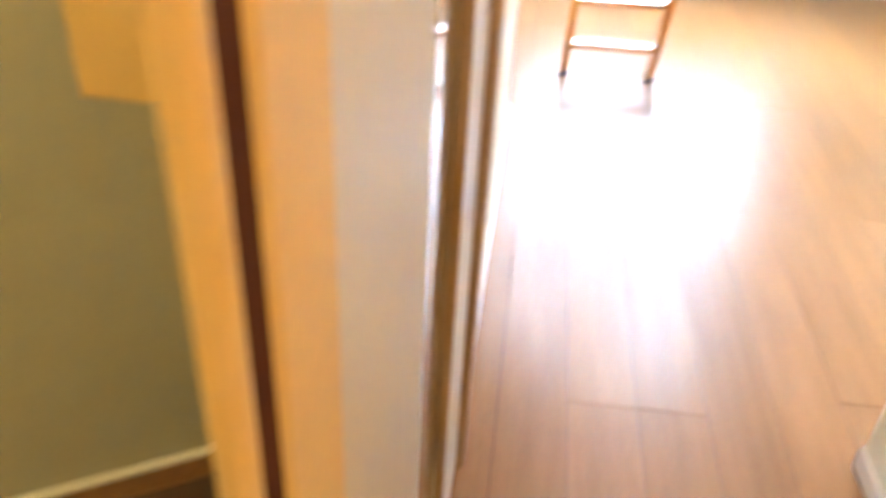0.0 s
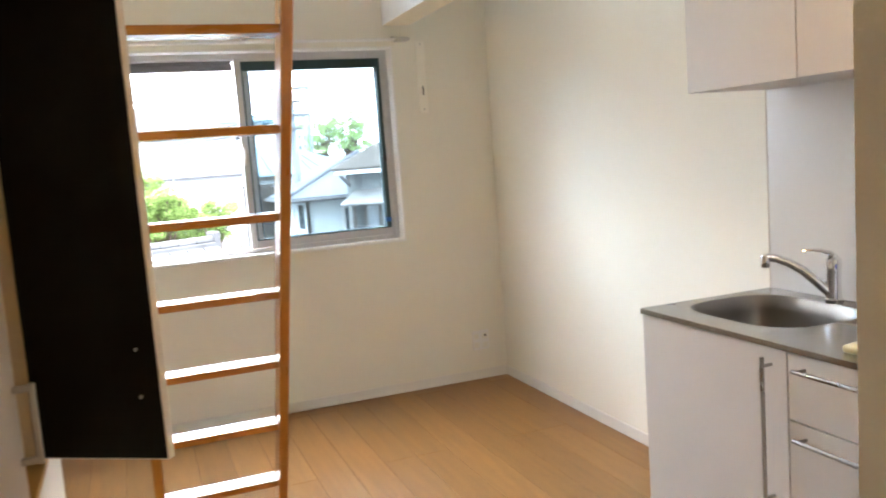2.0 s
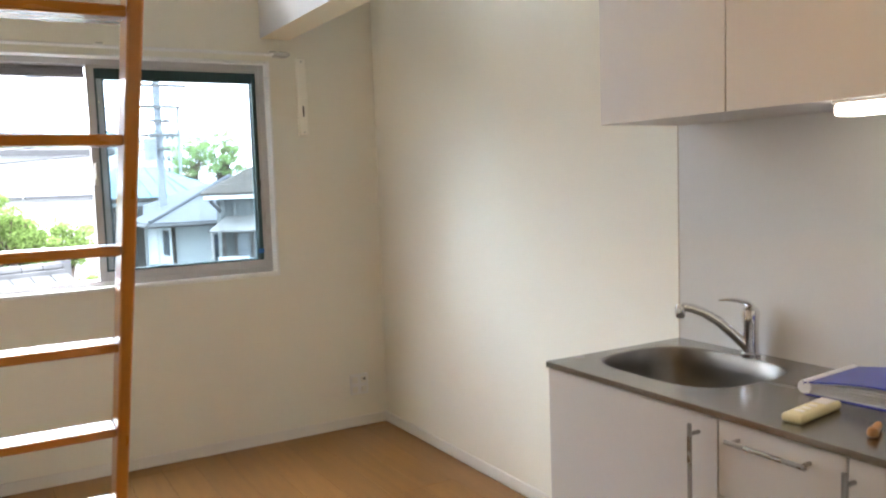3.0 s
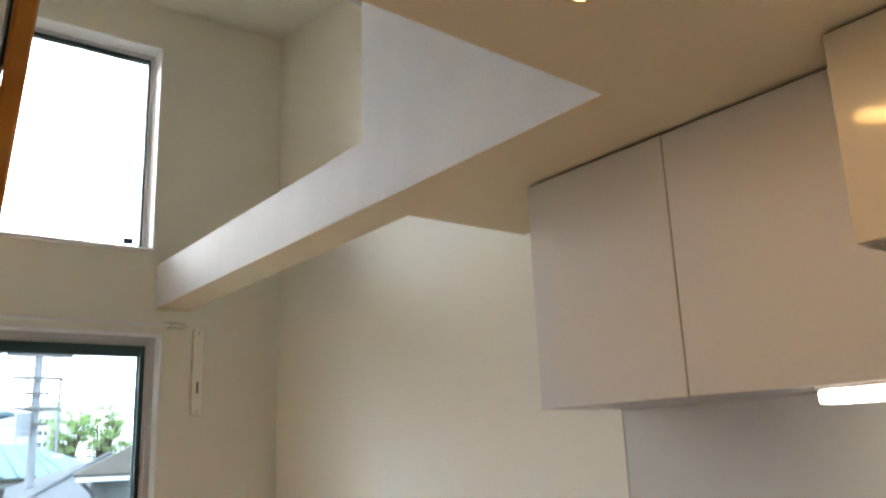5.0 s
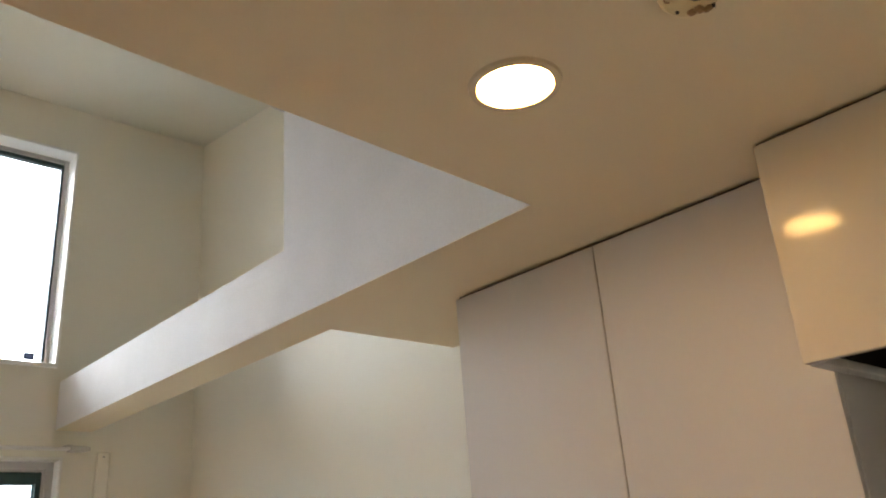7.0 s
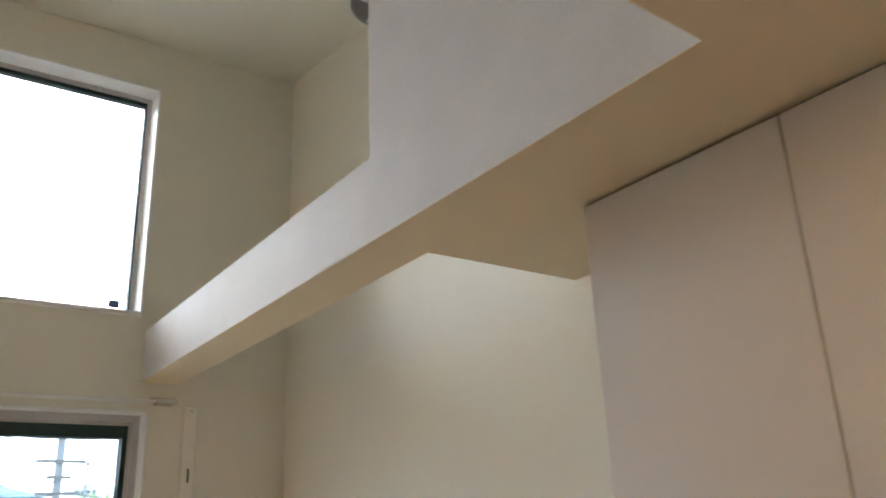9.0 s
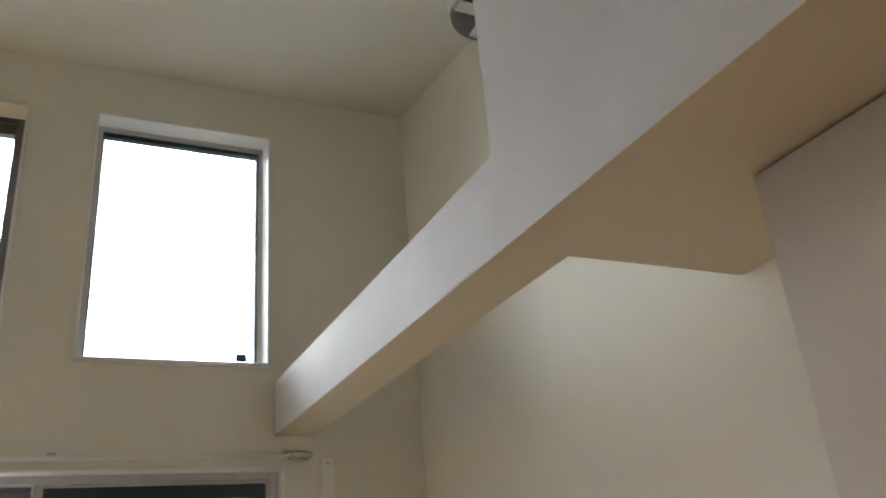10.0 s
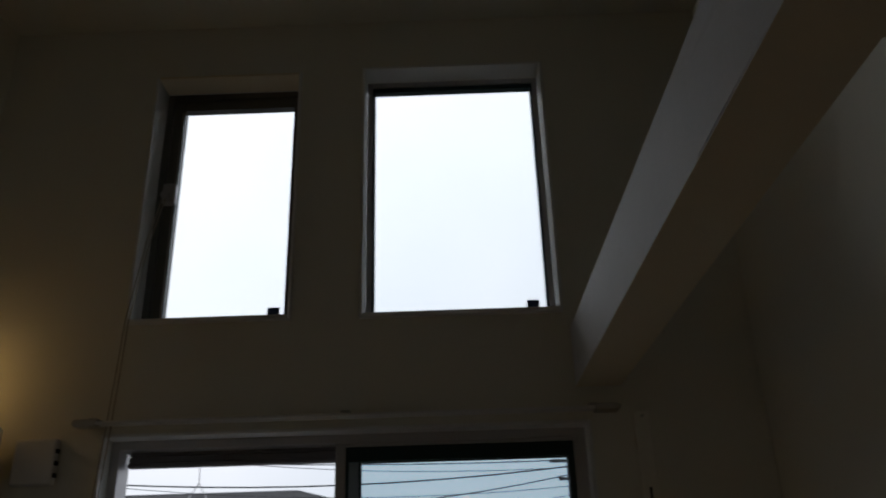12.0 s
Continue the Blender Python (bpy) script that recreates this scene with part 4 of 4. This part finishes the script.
for k in range(6):
    part("paper", sheet(lambda s, k=k: 0.004 + 0.0044 * k + (0.0032 * k) * math.sin(min(1, s * 1.6) * math.pi / 2), 0.0028, -0.128 + 0.002 * (k % 2), 0.095, -0.004 - 0.003 * (k % 3), -0.31, turn), PAPER, folder, smooth=True)
part("spine", tube(bmesh.new(), [turn @ Vector((-0.13, -0.002, 0.018)), turn @ Vector((0.10, -0.002, 0.018))], 0.017, 12), PAPER, folder, smooth=True)
stamp = thing("wooden_stamp", (-0.42, -3.225, CT), "small turned wooden peg lying on the worktop", "stamp")
part("shaft", rod(bmesh.new(), (-0.445, -3.235, CT + 0.010), (-0.395, -3.215, CT + 0.010), 0.010, 0.008, 14), TIMBER, stamp, smooth=True)
part("knob", lathe(bmesh.new(), [(0.003, 0.0), (0.011, 0.004), (0.012, 0.012), (0.008, 0.02), (0.002, 0.022)], (-0.45, -3.237, CT), 14), TIMBER, stamp, smooth=True)

# ---- outdoors ----
GROUND = -3.0
ASPHALT = material("ground_soil", (0.08, 0.078, 0.07), 0.95, gloss=0.08, vary=0.25, scale=0.4, grain=8)
GREY_ROOF = material("grey_roof_tiles", (0.085, 0.087, 0.095), 0.95, gloss=0.08, vary=0.2, scale=1.5, grain=14)
BROWN_ROOF = material("brown_grey_old_roof", (0.05, 0.043, 0.038), 0.95, gloss=0.08, vary=0.4, scale=5, grain=30)
BLUE_ROOF = material("blue_metal_roof", (0.10, 0.145, 0.17), 0.95, gloss=0.08, vary=0.12, scale=1.0)
STUCCO = material("pale_stucco", (0.42, 0.44, 0.45), 0.95, gloss=0.08, vary=0.08, scale=1.2, grain=40)
STUCCO_W = material("white_stucco", (0.52, 0.53, 0.53), 0.95, gloss=0.08, vary=0.06, scale=0.8)
OLD_WOOD = material("weathered_boards", (0.055, 0.05, 0.045), 0.95, gloss=0.08, vary=0.4, scale=3, grain=30, stretch=(4, 4, 0.4))
GREY_BOARD = material("grey_weathered_boards", (0.095, 0.10, 0.10), 0.95, gloss=0.08, vary=0.5, scale=2.2, grain=30, stretch=(5, 5, 0.5), per_object=0.25)
PALE_WIN = material("pale_house_window", (0.30, 0.32, 0.33), 0.2, vary=0.15)
RUST = material("rusty_sheet", (0.13, 0.125, 0.12), 0.95, gloss=0.08, vary=0.55, scale=4.5)
DARK_WIN = material("dark_house_window", (0.05, 0.06, 0.07), 0.15, vary=0.2)
BARK = material("bark", (0.10, 0.07, 0.05), 0.9, vary=0.3, scale=8)
CONCRETE = material("grey_concrete_pole", (0.19, 0.195, 0.21), 0.95, gloss=0.08, vary=0.12, scale=3)
LEAVES = leafy("leaf_green", (0.19, 0.265, 0.085))
LEAVES_PALE = leafy("pale_leaf_green", (0.28, 0.38, 0.17))
OLD_TILE = material("old_grey_tile", (0.085, 0.084, 0.085), 0.95, gloss=0.08, vary=0.3, scale=4)

structure("ground", B(-900, 900, 0.5, 1800, GROUND - 0.3, GROUND), ASPHALT, "dull ground between the houses", "ground")


def slope_roof(bm, x0, x1, y0, y1, z_eave, z_ridge, inset, thick=0.12):
    """A hipped roof with the ridge along x; inset 0 gives gables."""
    ym = (y0 + y1) / 2
    for d in (0.0, -thick):
        c = [bm.verts.new(p) for p in ((x0, y0, z_eave + d), (x1, y0, z_eave + d), (x1, y1, z_eave + d), (x0, y1, z_eave + d), (x0 + inset, ym, z_ridge + d), (x1 - inset, ym, z_ridge + d))]
        for f in ((0, 1, 5, 4), (1, 2, 5), (2, 3, 4, 5), (3, 0, 4)):
            bm.faces.new([c[i] for i in f])
        if d == 0.0:
            upper = c
    for i, j in ((0, 1), (1, 2), (2, 3), (3, 0)):
        bm.faces.new((upper[i], upper[j], c[j], c[i]))
    return bm


def house_window(parent, x0, x1, z0, z1, y, glass=DARK_WIN):
    w = part("window", B(x0, x1, y - 0.05, y + 0.02, z0, z1, bevel=0.01), ALU, parent, "aluminium-framed window")
    xm = (x0 + x1) / 2
    for a, b in ((x0 + 0.05, xm - 0.025), (xm + 0.025, x1 - 0.05)):
        part("pane", B(a, b, y - 0.06, y - 0.052, z0 + 0.05, z1 - 0.05), glass, w)


house = thing("house", (3.5, 14.4, GROUND), "pale house with a grey tiled hip roof", "house")
part("wall", B(1.32, 6.5, 12.05, 16.7, GROUND, 0.74), STUCCO, house)
roof = part("roof", slope_roof(bmesh.new(), 0.82, 7.0, 11.7, 17.0, 0.74, 1.62, 2.3, 0.07), GREY_ROOF, house, "grey tiled hip roof")
part("hip_cap", tube(bmesh.new(), [(0.84, 11.72, 0.76), (3.12, 14.35, 1.64)], 0.04, 8), GREY_ROOF, roof)
part("gutter", tube(bmesh.new(), [(0.82, 11.66, 0.68), (7.0, 11.66, 0.68)], 0.035, 8), OLD_TILE, house)
part("gutter", tube(bmesh.new(), [(0.78, 11.66, 0.68), (0.78, 17.0, 0.68)], 0.035, 8), OLD_TILE, house)
for k in range(7):
    part("lattice_slat", B(1.24, 1.32, 14.75 + 0.27 * k, 14.88 + 0.27 * k, -1.0, 0.60), STUCCO_W, house)
part("door", B(1.27, 1.32, 13.45, 14.3, -1.2, 0.58), STUCCO_W, house, "white narrow door")
part("window", B(1.28, 1.32, 12.42, 12.85, 0.05, 0.55), DARK_WIN, house, "dark side window")
part("corner_post", B(1.29, 1.36, 12.0, 12.07, GROUND, 0.68), OLD_WOOD, house)
house_window(house, 2.05, 2.6, -0.5, 0.5, 12.05)

lean_to = thing("lean_to", (0.45, 8.6, GROUND), "low lean-to with a dark grey roof", "shed")
part("wall", B(0.05, 0.85, 8.15, 9.0, GROUND, 0.06), OLD_WOOD, lean_to)
bm = bmesh.new()
q = [bm.verts.new((x, y, z + d)) for d in (0.0, -0.04) for x, y, z in ((-0.02, 8.05, 0.08), (0.92, 8.05, 0.05), (0.90, 9.05, 0.18), (0.35, 9.05, 0.22))]
for f in ((0, 1, 2, 3), (4, 5, 6, 7), (0, 1, 5, 4), (1, 2, 6, 5), (2, 3, 7, 6), (3, 0, 4, 7)):
    bm.faces.new([q[k] for k in f])
part("roof", bm, GREY_ROOF, lean_to, "dark grey sheet roof")

shed = thing("shed", (2.4, 9.6, GROUND), "weathered old wooden shed with a rusty awning", "shed")
part("wall", B(1.40, 4.2, 9.05, 11.2, GROUND, 1.20), GREY_BOARD, shed)
for k in range(18):
    part("board", B(1.40 + 0.1 * k, 1.488 + 0.1 * k, 9.02 + 0.008 * (k % 3), 9.05, 0.72, 1.20), GREY_BOARD, shed)
part("roof", slope_roof(bmesh.new(), 1.12, 4.5, 8.75, 11.5, 1.29, 1.92, 1.3, 0.04), BROWN_ROOF, shed, "weathered brown-grey hip roof")
part("fascia", B(1.15, 4.5, 8.74, 8.80, 1.19, 1.25), STUCCO, shed)
for px in (1.42, 1.60, 1.86, 2.1):
    part("post", B(px, px + 0.05, 8.98, 9.03, GROUND, 0.72), OLD_WOOD, shed)
bm = bmesh.new()
q = [bm.verts.new(p) for p in ((1.20, 8.6, 0.70), (3.4, 8.6, 0.65), (3.4, 9.05, 0.94), (1.50, 9.05, 0.92), (1.20, 8.6, 0.675), (3.4, 8.6, 0.625), (3.4, 9.05, 0.915), (1.50, 9.05, 0.895))]
for f in ((0, 1, 2, 3), (4, 5, 6, 7), (0, 1, 5, 4), (0, 3, 7, 4), (1, 2, 6, 5), (2, 3, 7, 6)):
    bm.faces.new([q[i] for i in f])
part("awning", bm, RUST, shed, "rusty sheet awning")
part("opening", B(1.62, 2.0, 9.0, 9.06, -0.2, 0.62), DARK_WIN, shed)
part("panel", B(1.33, 1.82, 8.93, 8.97, -0.9, 0.25), STUCCO, shed, "pale corrugated panel")
part("downpipe", rod(bmesh.new(), (1.24, 8.75, 1.18), (1.40, 9.0, 1.0), 0.03, sides=8), OLD_TILE, shed)

shed.matrix_basis = Matrix.Translation((1.2, 8.75, 0)) @ Matrix.Rotation(radians(-13), 4, 'Z') @ Matrix.Translation((-1.2, -8.75, 0)) @ shed.matrix_basis

blue = thing("house", (0.5, 22, GROUND), "white house with a blue metal roof", "house")
part("wall", B(-1.5, 3.6, 20.2, 26, GROUND, 1.16), STUCCO_W, blue)
roof = part("roof", slope_roof(bmesh.new(), -2.0, 5.0, 19.8, 26.4, 1.15, 2.08, 1.9), BLUE_ROOF, blue, "blue metal roof")
for k in range(14):
    xs = -1.6 + 0.4 * k
    part("seam", tube(bmesh.new(), [(xs, 19.82, 1.17), (min(max(xs, -0.1), 3.1), 23.1, 2.09)], 0.025, 6), BLUE_ROOF, roof)
part("eave_board", B(-2.0, 5.0, 19.74, 19.82, 1.02, 1.14), OLD_WOOD, blue)
for wx in (-0.8, 0.6, 2.0):
    house_window(blue, wx, wx + 0.9, -0.3, 0.7, 20.2)

white = thing("house", (-3, 18, GROUND), "two-storey white house with a dark middle eave", "house")
part("wall", B(-15.6, 0.55, 16.2, 22, GROUND, 2.35), STUCCO_W, white)
part("roof", slope_roof(bmesh.new(), -16.0, 0.9, 15.8, 22.4, 2.33, 4.15, 6.2), OLD_TILE, white, "pale tiled roof")
for ea, eb in ((-15.6, -1.08), (-1.02, 0.55)):
    part("lower_eave", B(ea, eb, 15.55, 16.2, 1.25, 1.31), OLD_TILE, white, "dark narrow eave")
part("wall_lower", B(-15.6, 0.55, 15.8, 16.2, GROUND, 1.25), STUCCO_W, white)
for wx in (-5.2, -2.9, -0.75):
    house_window(white, wx, wx + 0.75, 1.75, 2.15, 16.2, PALE_WIN)
for wx in (-4.4, -2.2):
    house_window(white, wx, wx + 0.5, 0.1, 0.9, 15.8, PALE_WIN)
house_window(white, 0.22, 0.36, 0.30, 0.66, 15.8)

second = thing("house", (2.0, 31, GROUND), "white house with a pale blue roof further back", "house")
part("wall", B(-3.0, 3.42, 30, 34, GROUND, 3.36), STUCCO_W, second)
part("roof", slope_roof(bmesh.new(), -3.5, 3.85, 29.5, 34.5, 3.36, 4.05, 1.6), BLUE_ROOF, second, "pale blue roof")
hall_block = thing("office_building", (6.0, 52, GROUND), "plain white flat-roofed building behind the houses", "building")
part("wall", B(2.0, 8.4, 50, 56, GROUND, 4.30), STUCCO_W, hall_block)
part("roof", B(1.9, 8.5, 49.9, 56.1, 4.30, 4.45), STUCCO, hall_block)
for k in range(4):
    house_window(hall_block, 3.4 + 1.3 * k, 4.2 + 1.3 * k, 2.7, 3.3, 50.0, PALE_WIN)
apartments = thing("apartment_building", (42.5, 216, GROUND), "distant white apartment block with rows of windows", "apartment building")
part("wall", B(39.6, 45.2, 211, 222, GROUND, 15.6), STUCCO_W, apartments)
part("roof", B(39.4, 45.4, 210.8, 222.2, 15.6, 16.1), STUCCO, apartments)
for r in range(5):
    for k in range(4):
        w = part("window", B(40.0 + 1.3 * k, 41.0 + 1.3 * k, 210.9, 211.02, 2.7 + 2.75 * r, 4.0 + 2.75 * r), ALU, apartments)
        part("pane", B(40.1 + 1.3 * k, 40.9 + 1.3 * k, 210.85, 210.9, 2.8 + 2.75 * r, 3.9 + 2.75 * r), DARK_WIN, w)

fence = thing("fence", (0.6, 13.9, GROUND), "tall dark board fence between the houses", "fence")
for k in range(9):
    part("slat", B(0.30 + 0.09 * k, 0.386 + 0.09 * k, 13.9, 13.93, GROUND, 0.98 - 0.02 * (k % 2)), OLD_WOOD, fence)
part("top_rail", B(0.28, 1.12, 13.87, 13.96, 0.98, 1.03), OLD_WOOD, fence)

# garden wall with a little tiled roof, its ridge running off at a slant
gate = thing("garden_wall", (-1.9, 5.3, GROUND), "garden wall capped with old grey roof tiles", "garden wall")
slant = pose(-1.20, 5.60, 0.0, 0, 0, 21)
def slanted(bm):
    bmesh.ops.transform(bm, matrix=slant, verts=bm.verts[:])
    return bm


part("wall", slanted(B(-2.6, 0.0, -0.45, 0.25, GROUND, 0.26)), STUCCO, gate)
part("ridge_base", slanted(B(-2.7, 0.0, -0.10, 0.10, 0.48, 0.555, bevel=0.008)), OLD_TILE, gate)
for k in range(12):
    part("ridge_tile", slanted(tube(bmesh.new(), [(-2.7 + 0.225 * k, 0, 0.575), (-2.485 + 0.225 * k, 0, 0.578)], 0.075, 10, flat=0.75)), OLD_TILE, gate, smooth=True)
part("end_tile", slanted(B(-0.02, 0.07, -0.10, 0.10, 0.46, 0.68, bevel=0.02, segments=2)), OLD_TILE, gate, "upright end tile")
for r in range(4):
    for k in range(13):
        u = -2.72 + 0.212 * k
        bm = bmesh.new()
        box(bm, u, u + 0.203, -0.31 - 0.19 * r, -0.08 - 0.19 * r, -0.014, 0.012, bevel=0.006)
        for v in bm.verts:
            v.co.z += 0.545 + 0.50 * v.co.y + 0.03 * (-(v.co.y + 0.08 + 0.19 * r)) + 0.018 * math.sin(math.pi * (v.co.x - u) / 0.203)
        part("roof_tile", slanted(bm), OLD_TILE, gate)
part("roof_bed", slanted(B(-2.7, 0.0, -0.16, 0.16, 0.30, 0.478)), OLD_TILE, gate)


def leaf_cloud(bm, centre, radii, count, size, rng):
    for _ in range(count):
        d = Vector((rng.gauss(0, 1), rng.gauss(0, 1), rng.gauss(0, 1))).normalized()
        r = rng.uniform(0.45, 1.0) ** 0.6 * (0.82 + 0.3 * noise.noise(d * 2.3 + Vector(centre)))
        p = Vector(centre) + Vector((d.x * radii[0], d.y * radii[1], d.z * radii[2])) * r
        a = Vector((rng.gauss(0, 1), rng.gauss(0, 1), rng.gauss(0, 1))).normalized()
        b = a.cross(Vector((rng.gauss(0, 1), rng.gauss(0, 1), rng.gauss(0, 1)))).normalized()
        s = size * rng.uniform(0.6, 1.3)
        bm.faces.new([bm.verts.new(p + v) for v in (a * s, b * s * 0.5, -a * s, -b * s * 0.5)])


def tree(name, at, height, crowns, leaf, count, mat, label, seed, category="tree"):
    rng = random.Random(seed)
    t = thing(name, at, label, category)
    base = Vector(at)
    trunk_top = base + Vector((0, 0, height))
    bm = bmesh.new()
    tube(bm, [base, base.lerp(trunk_top, 0.5) + Vector((0.04, 0, 0)), trunk_top], [0.14, 0.10, 0.06], 8)
    for c, r in crowns:
        tube(bm, [base.lerp(trunk_top, 0.7), Vector(c) * 0.5 + base.lerp(trunk_top, 0.9) * 0.5 + Vector((0, 0, 0.1)), Vector(c) + Vector((0, 0, r[2] * 0.4))], [0.03, 0.016, 0.006], 6)
    part("trunk", bm, BARK, t, smooth=True)
    bm = bmesh.new()
    for c, r in crowns:
        leaf_cloud(bm, c, r, count, leaf, rng)
    part("crown", bm, mat, t, "loose crown of small leaves")


def clumps(centre, spread, count, size, seed):
    """Small clumps scattered through a crown's shape."""
    rng = random.Random(seed)
    out = []
    for _ in range(count):
        d = Vector((rng.gauss(0, 1), rng.gauss(0, 1), rng.gauss(0, 1))).normalized() * rng.uniform(0.35, 1.0)
        s = size * rng.uniform(0.6, 1.25)
        out.append(((centre[0] + d.x * spread[0], centre[1] + d.y * spread[1], centre[2] + d.z * spread[2]), (s, s, s * 0.7)))
    return out


tree("tree", (4.75, 25, GROUND), 4.6, clumps((4.75, 25, 2.45), (0.95, 0.6, 1.05), 60, 0.24, 31), 0.036, 115, LEAVES_PALE, "slim pale green tree behind the roofs", 3)
tree("tree", (5.9, 25.5, GROUND), 4.8, clumps((6.0, 25.5, 2.6), (1.0, 0.6, 1.15), 72, 0.24, 47), 0.036, 115, LEAVES_PALE, "pale green tree with a broad crown", 5)
tree("shrub", (-2.6, 7.6, GROUND), 3.7, clumps((-2.32, 7.5, 0.98), (0.72, 0.5, 0.70), 54, 0.22, 53), 0.026, 260, LEAVES, "dense green garden shrub", 7, "shrub")
tree("shrub", (-1.75, 7.4, GROUND), 3.3, clumps((-1.62, 7.4, 0.78), (0.62, 0.4, 0.50), 56, 0.18, 59), 0.024, 240, LEAVES, "green garden shrub behind the tiled wall", 8, "shrub")
tree("shrub", (-1.1, 7.2, GROUND), 3.2, clumps((-1.02, 7.2, 0.66), (0.40, 0.3, 0.46), 34, 0.15, 67), 0.022, 200, LEAVES, "loose green shrub behind the tiled wall", 12, "shrub")
tree("shrub", (-0.85, 6.3, GROUND), 2.9, clumps((-0.88, 6.35, 0.12), (0.30, 0.3, 0.36), 16, 0.16, 61), 0.024, 220, LEAVES, "small green shrub by the garden wall", 9, "shrub")

# poles and wires
pole = thing("utility_pole", (1.55, 14, GROUND), "grey concrete utility pole with crossarms", "utility pole")
part("shaft", rod(bmesh.new(), (1.55, 14, GROUND), (1.55, 14, 4.3), 0.10, 0.075, 12), CONCRETE, pole, smooth=True)
for z, a in ((3.9, 0.75), (3.55, 0.6), (3.1, 0.45), (2.8, 0.22), (2.5, 0.4), (2.2, 0.2)):
    part("crossarm", B(1.55 - a, 1.55 + a, 13.86, 13.92, z, z + 0.06), BRONZE_ALU, pole)
part("transformer", rod(bmesh.new(), (1.32, 13.8, 2.0), (1.32, 13.8, 2.45), 0.13, sides=14), CONCRETE, pole, "grey transformer can", smooth=True)
thin = thing("utility_pole", (3.7, 22, GROUND), "thin grey pole far behind the roofs", "utility pole")
part("shaft", rod(bmesh.new(), (3.7, 22, GROUND), (3.7, 22, 3.9), 0.05, 0.04, 8), CONCRETE, thin, smooth=True)


def wire(a, b, sag, r=0.016):
    a, b = Vector(a), Vector(b)
    pts = [a.lerp(b, s / 16) - Vector((0, 0, 4 * sag * (s / 16) * (1 - s / 16))) for s in range(17)]
    w = part("overhead_wire", tube(bmesh.new(), pts, r, 5), DARK)
    tagged(w, "black overhead wire strung between poles", "wire", "overhead wires")


wire((-14, 13.9, 4.5), (1.6, 13.9, 3.86), 0.55, 0.016)
wire((-9, 13.9, 3.45), (1.6, 13.9, 3.74), 0.45, 0.012)
for k, (z, z2) in enumerate(((3.95, 5.2), (3.15, 3.4), (2.75, 2.9), (2.5, 2.2), (2.25, 1.9))):
    wire((1.5, 13.9, z), (-14, 17 + k, z2), 0.25, 0.012)
for k, (z, z2) in enumerate(((3.8, 4.6), (3.45, 3.9), (3.3, 3.0), (2.95, 2.7), (2.62, 2.5))):
    wire((1.5, 13.8, z), (-10, 12.5 + 0.5 * k, z2), 0.35, 0.007)
for z, z2 in ((3.95, 4.6), (3.15, 3.3), (2.55, 2.6)):
    wire((1.6, 13.9, z), (14, 20, z2), 0.3, 0.013)

drop = thing("drop_wire", (-6.29, 13.9, 3.72), "thin forked drop wire below the overhead lines", "wire")
for from_at, to_at in (((-6.31, 13.9, 4.33), (-6.29, 13.9, 3.72)), ((-6.29, 13.9, 3.72), (-6.57, 13.9, 3.28)), ((-6.29, 13.9, 3.72), (-6.03, 13.9, 3.26))):
    part("strand", tube(bmesh.new(), [from_at, to_at], 0.012, 5), ALU, drop)

# ---- floor planks ----
floor = structure("floor", B(-3.0, 0.12, BACK_Y - 0.1, 0.1, -0.2, -0.003), SUBFLOOR, "wood plank floor of the room and hall", "floor")
PW = 0.1607
starts = {-1: -2.868, 0: -2.868, 1: -3.856, 2: -3.853, 3: -2.862, 4: -2.864, 5: -1.93, 6: -1.93, 7: -2.835, 8: -2.838, 9: -1.92, 10: -1.92, 11: -2.84, 12: -2.84, 13: -1.92, 14: -1.92}
cache = {}
rng = random.Random(11)
for k in range(-4, 15):
    xa, xb = max(-2.2345 + PW * k, LEFT_X + 0.001), min(-2.2345 + PW * (k + 1), WX - 0.001)
    y_start = starts.get(k, -1.2 - 1.818 * rng.random()) + 1.818 * 3
    pieces = []
    while y_start > BACK_Y:
        pieces.append((max(y_start - 1.818, BACK_Y), min(y_start, -0.001)))
        y_start -= 1.818
    for ya, yb in pieces:
        spans = [(xa, ya, yb)]
        if k < 0:
            # beside the hall wall the boards are cut to its face
            spans = [(xa, max(ya, HALL_END + 0.001), yb), (max(xa, HALL_X + 0.001), ya, min(yb, HALL_END - 0.001))]
        for xs, ys, ye in spans:
            if ye - ys < 0.02 or xb - xs < 0.01:
                continue
            key = (round(xb - xs, 3), round(ye - ys, 3))
            if key not in cache:
                w, h = key[0] / 2 - 0.0010, key[1] / 2 - 0.0009
                cache[key] = mesh_of("plank", B(-w, w, -h, h, -0.0025, 0.0, bevel=0.0008), PLANK)
            plank = new("plank", cache[key])
            plank.parent = floor
            plank.location = ((xs + xb) / 2, (ys + ye) / 2, 0.0)
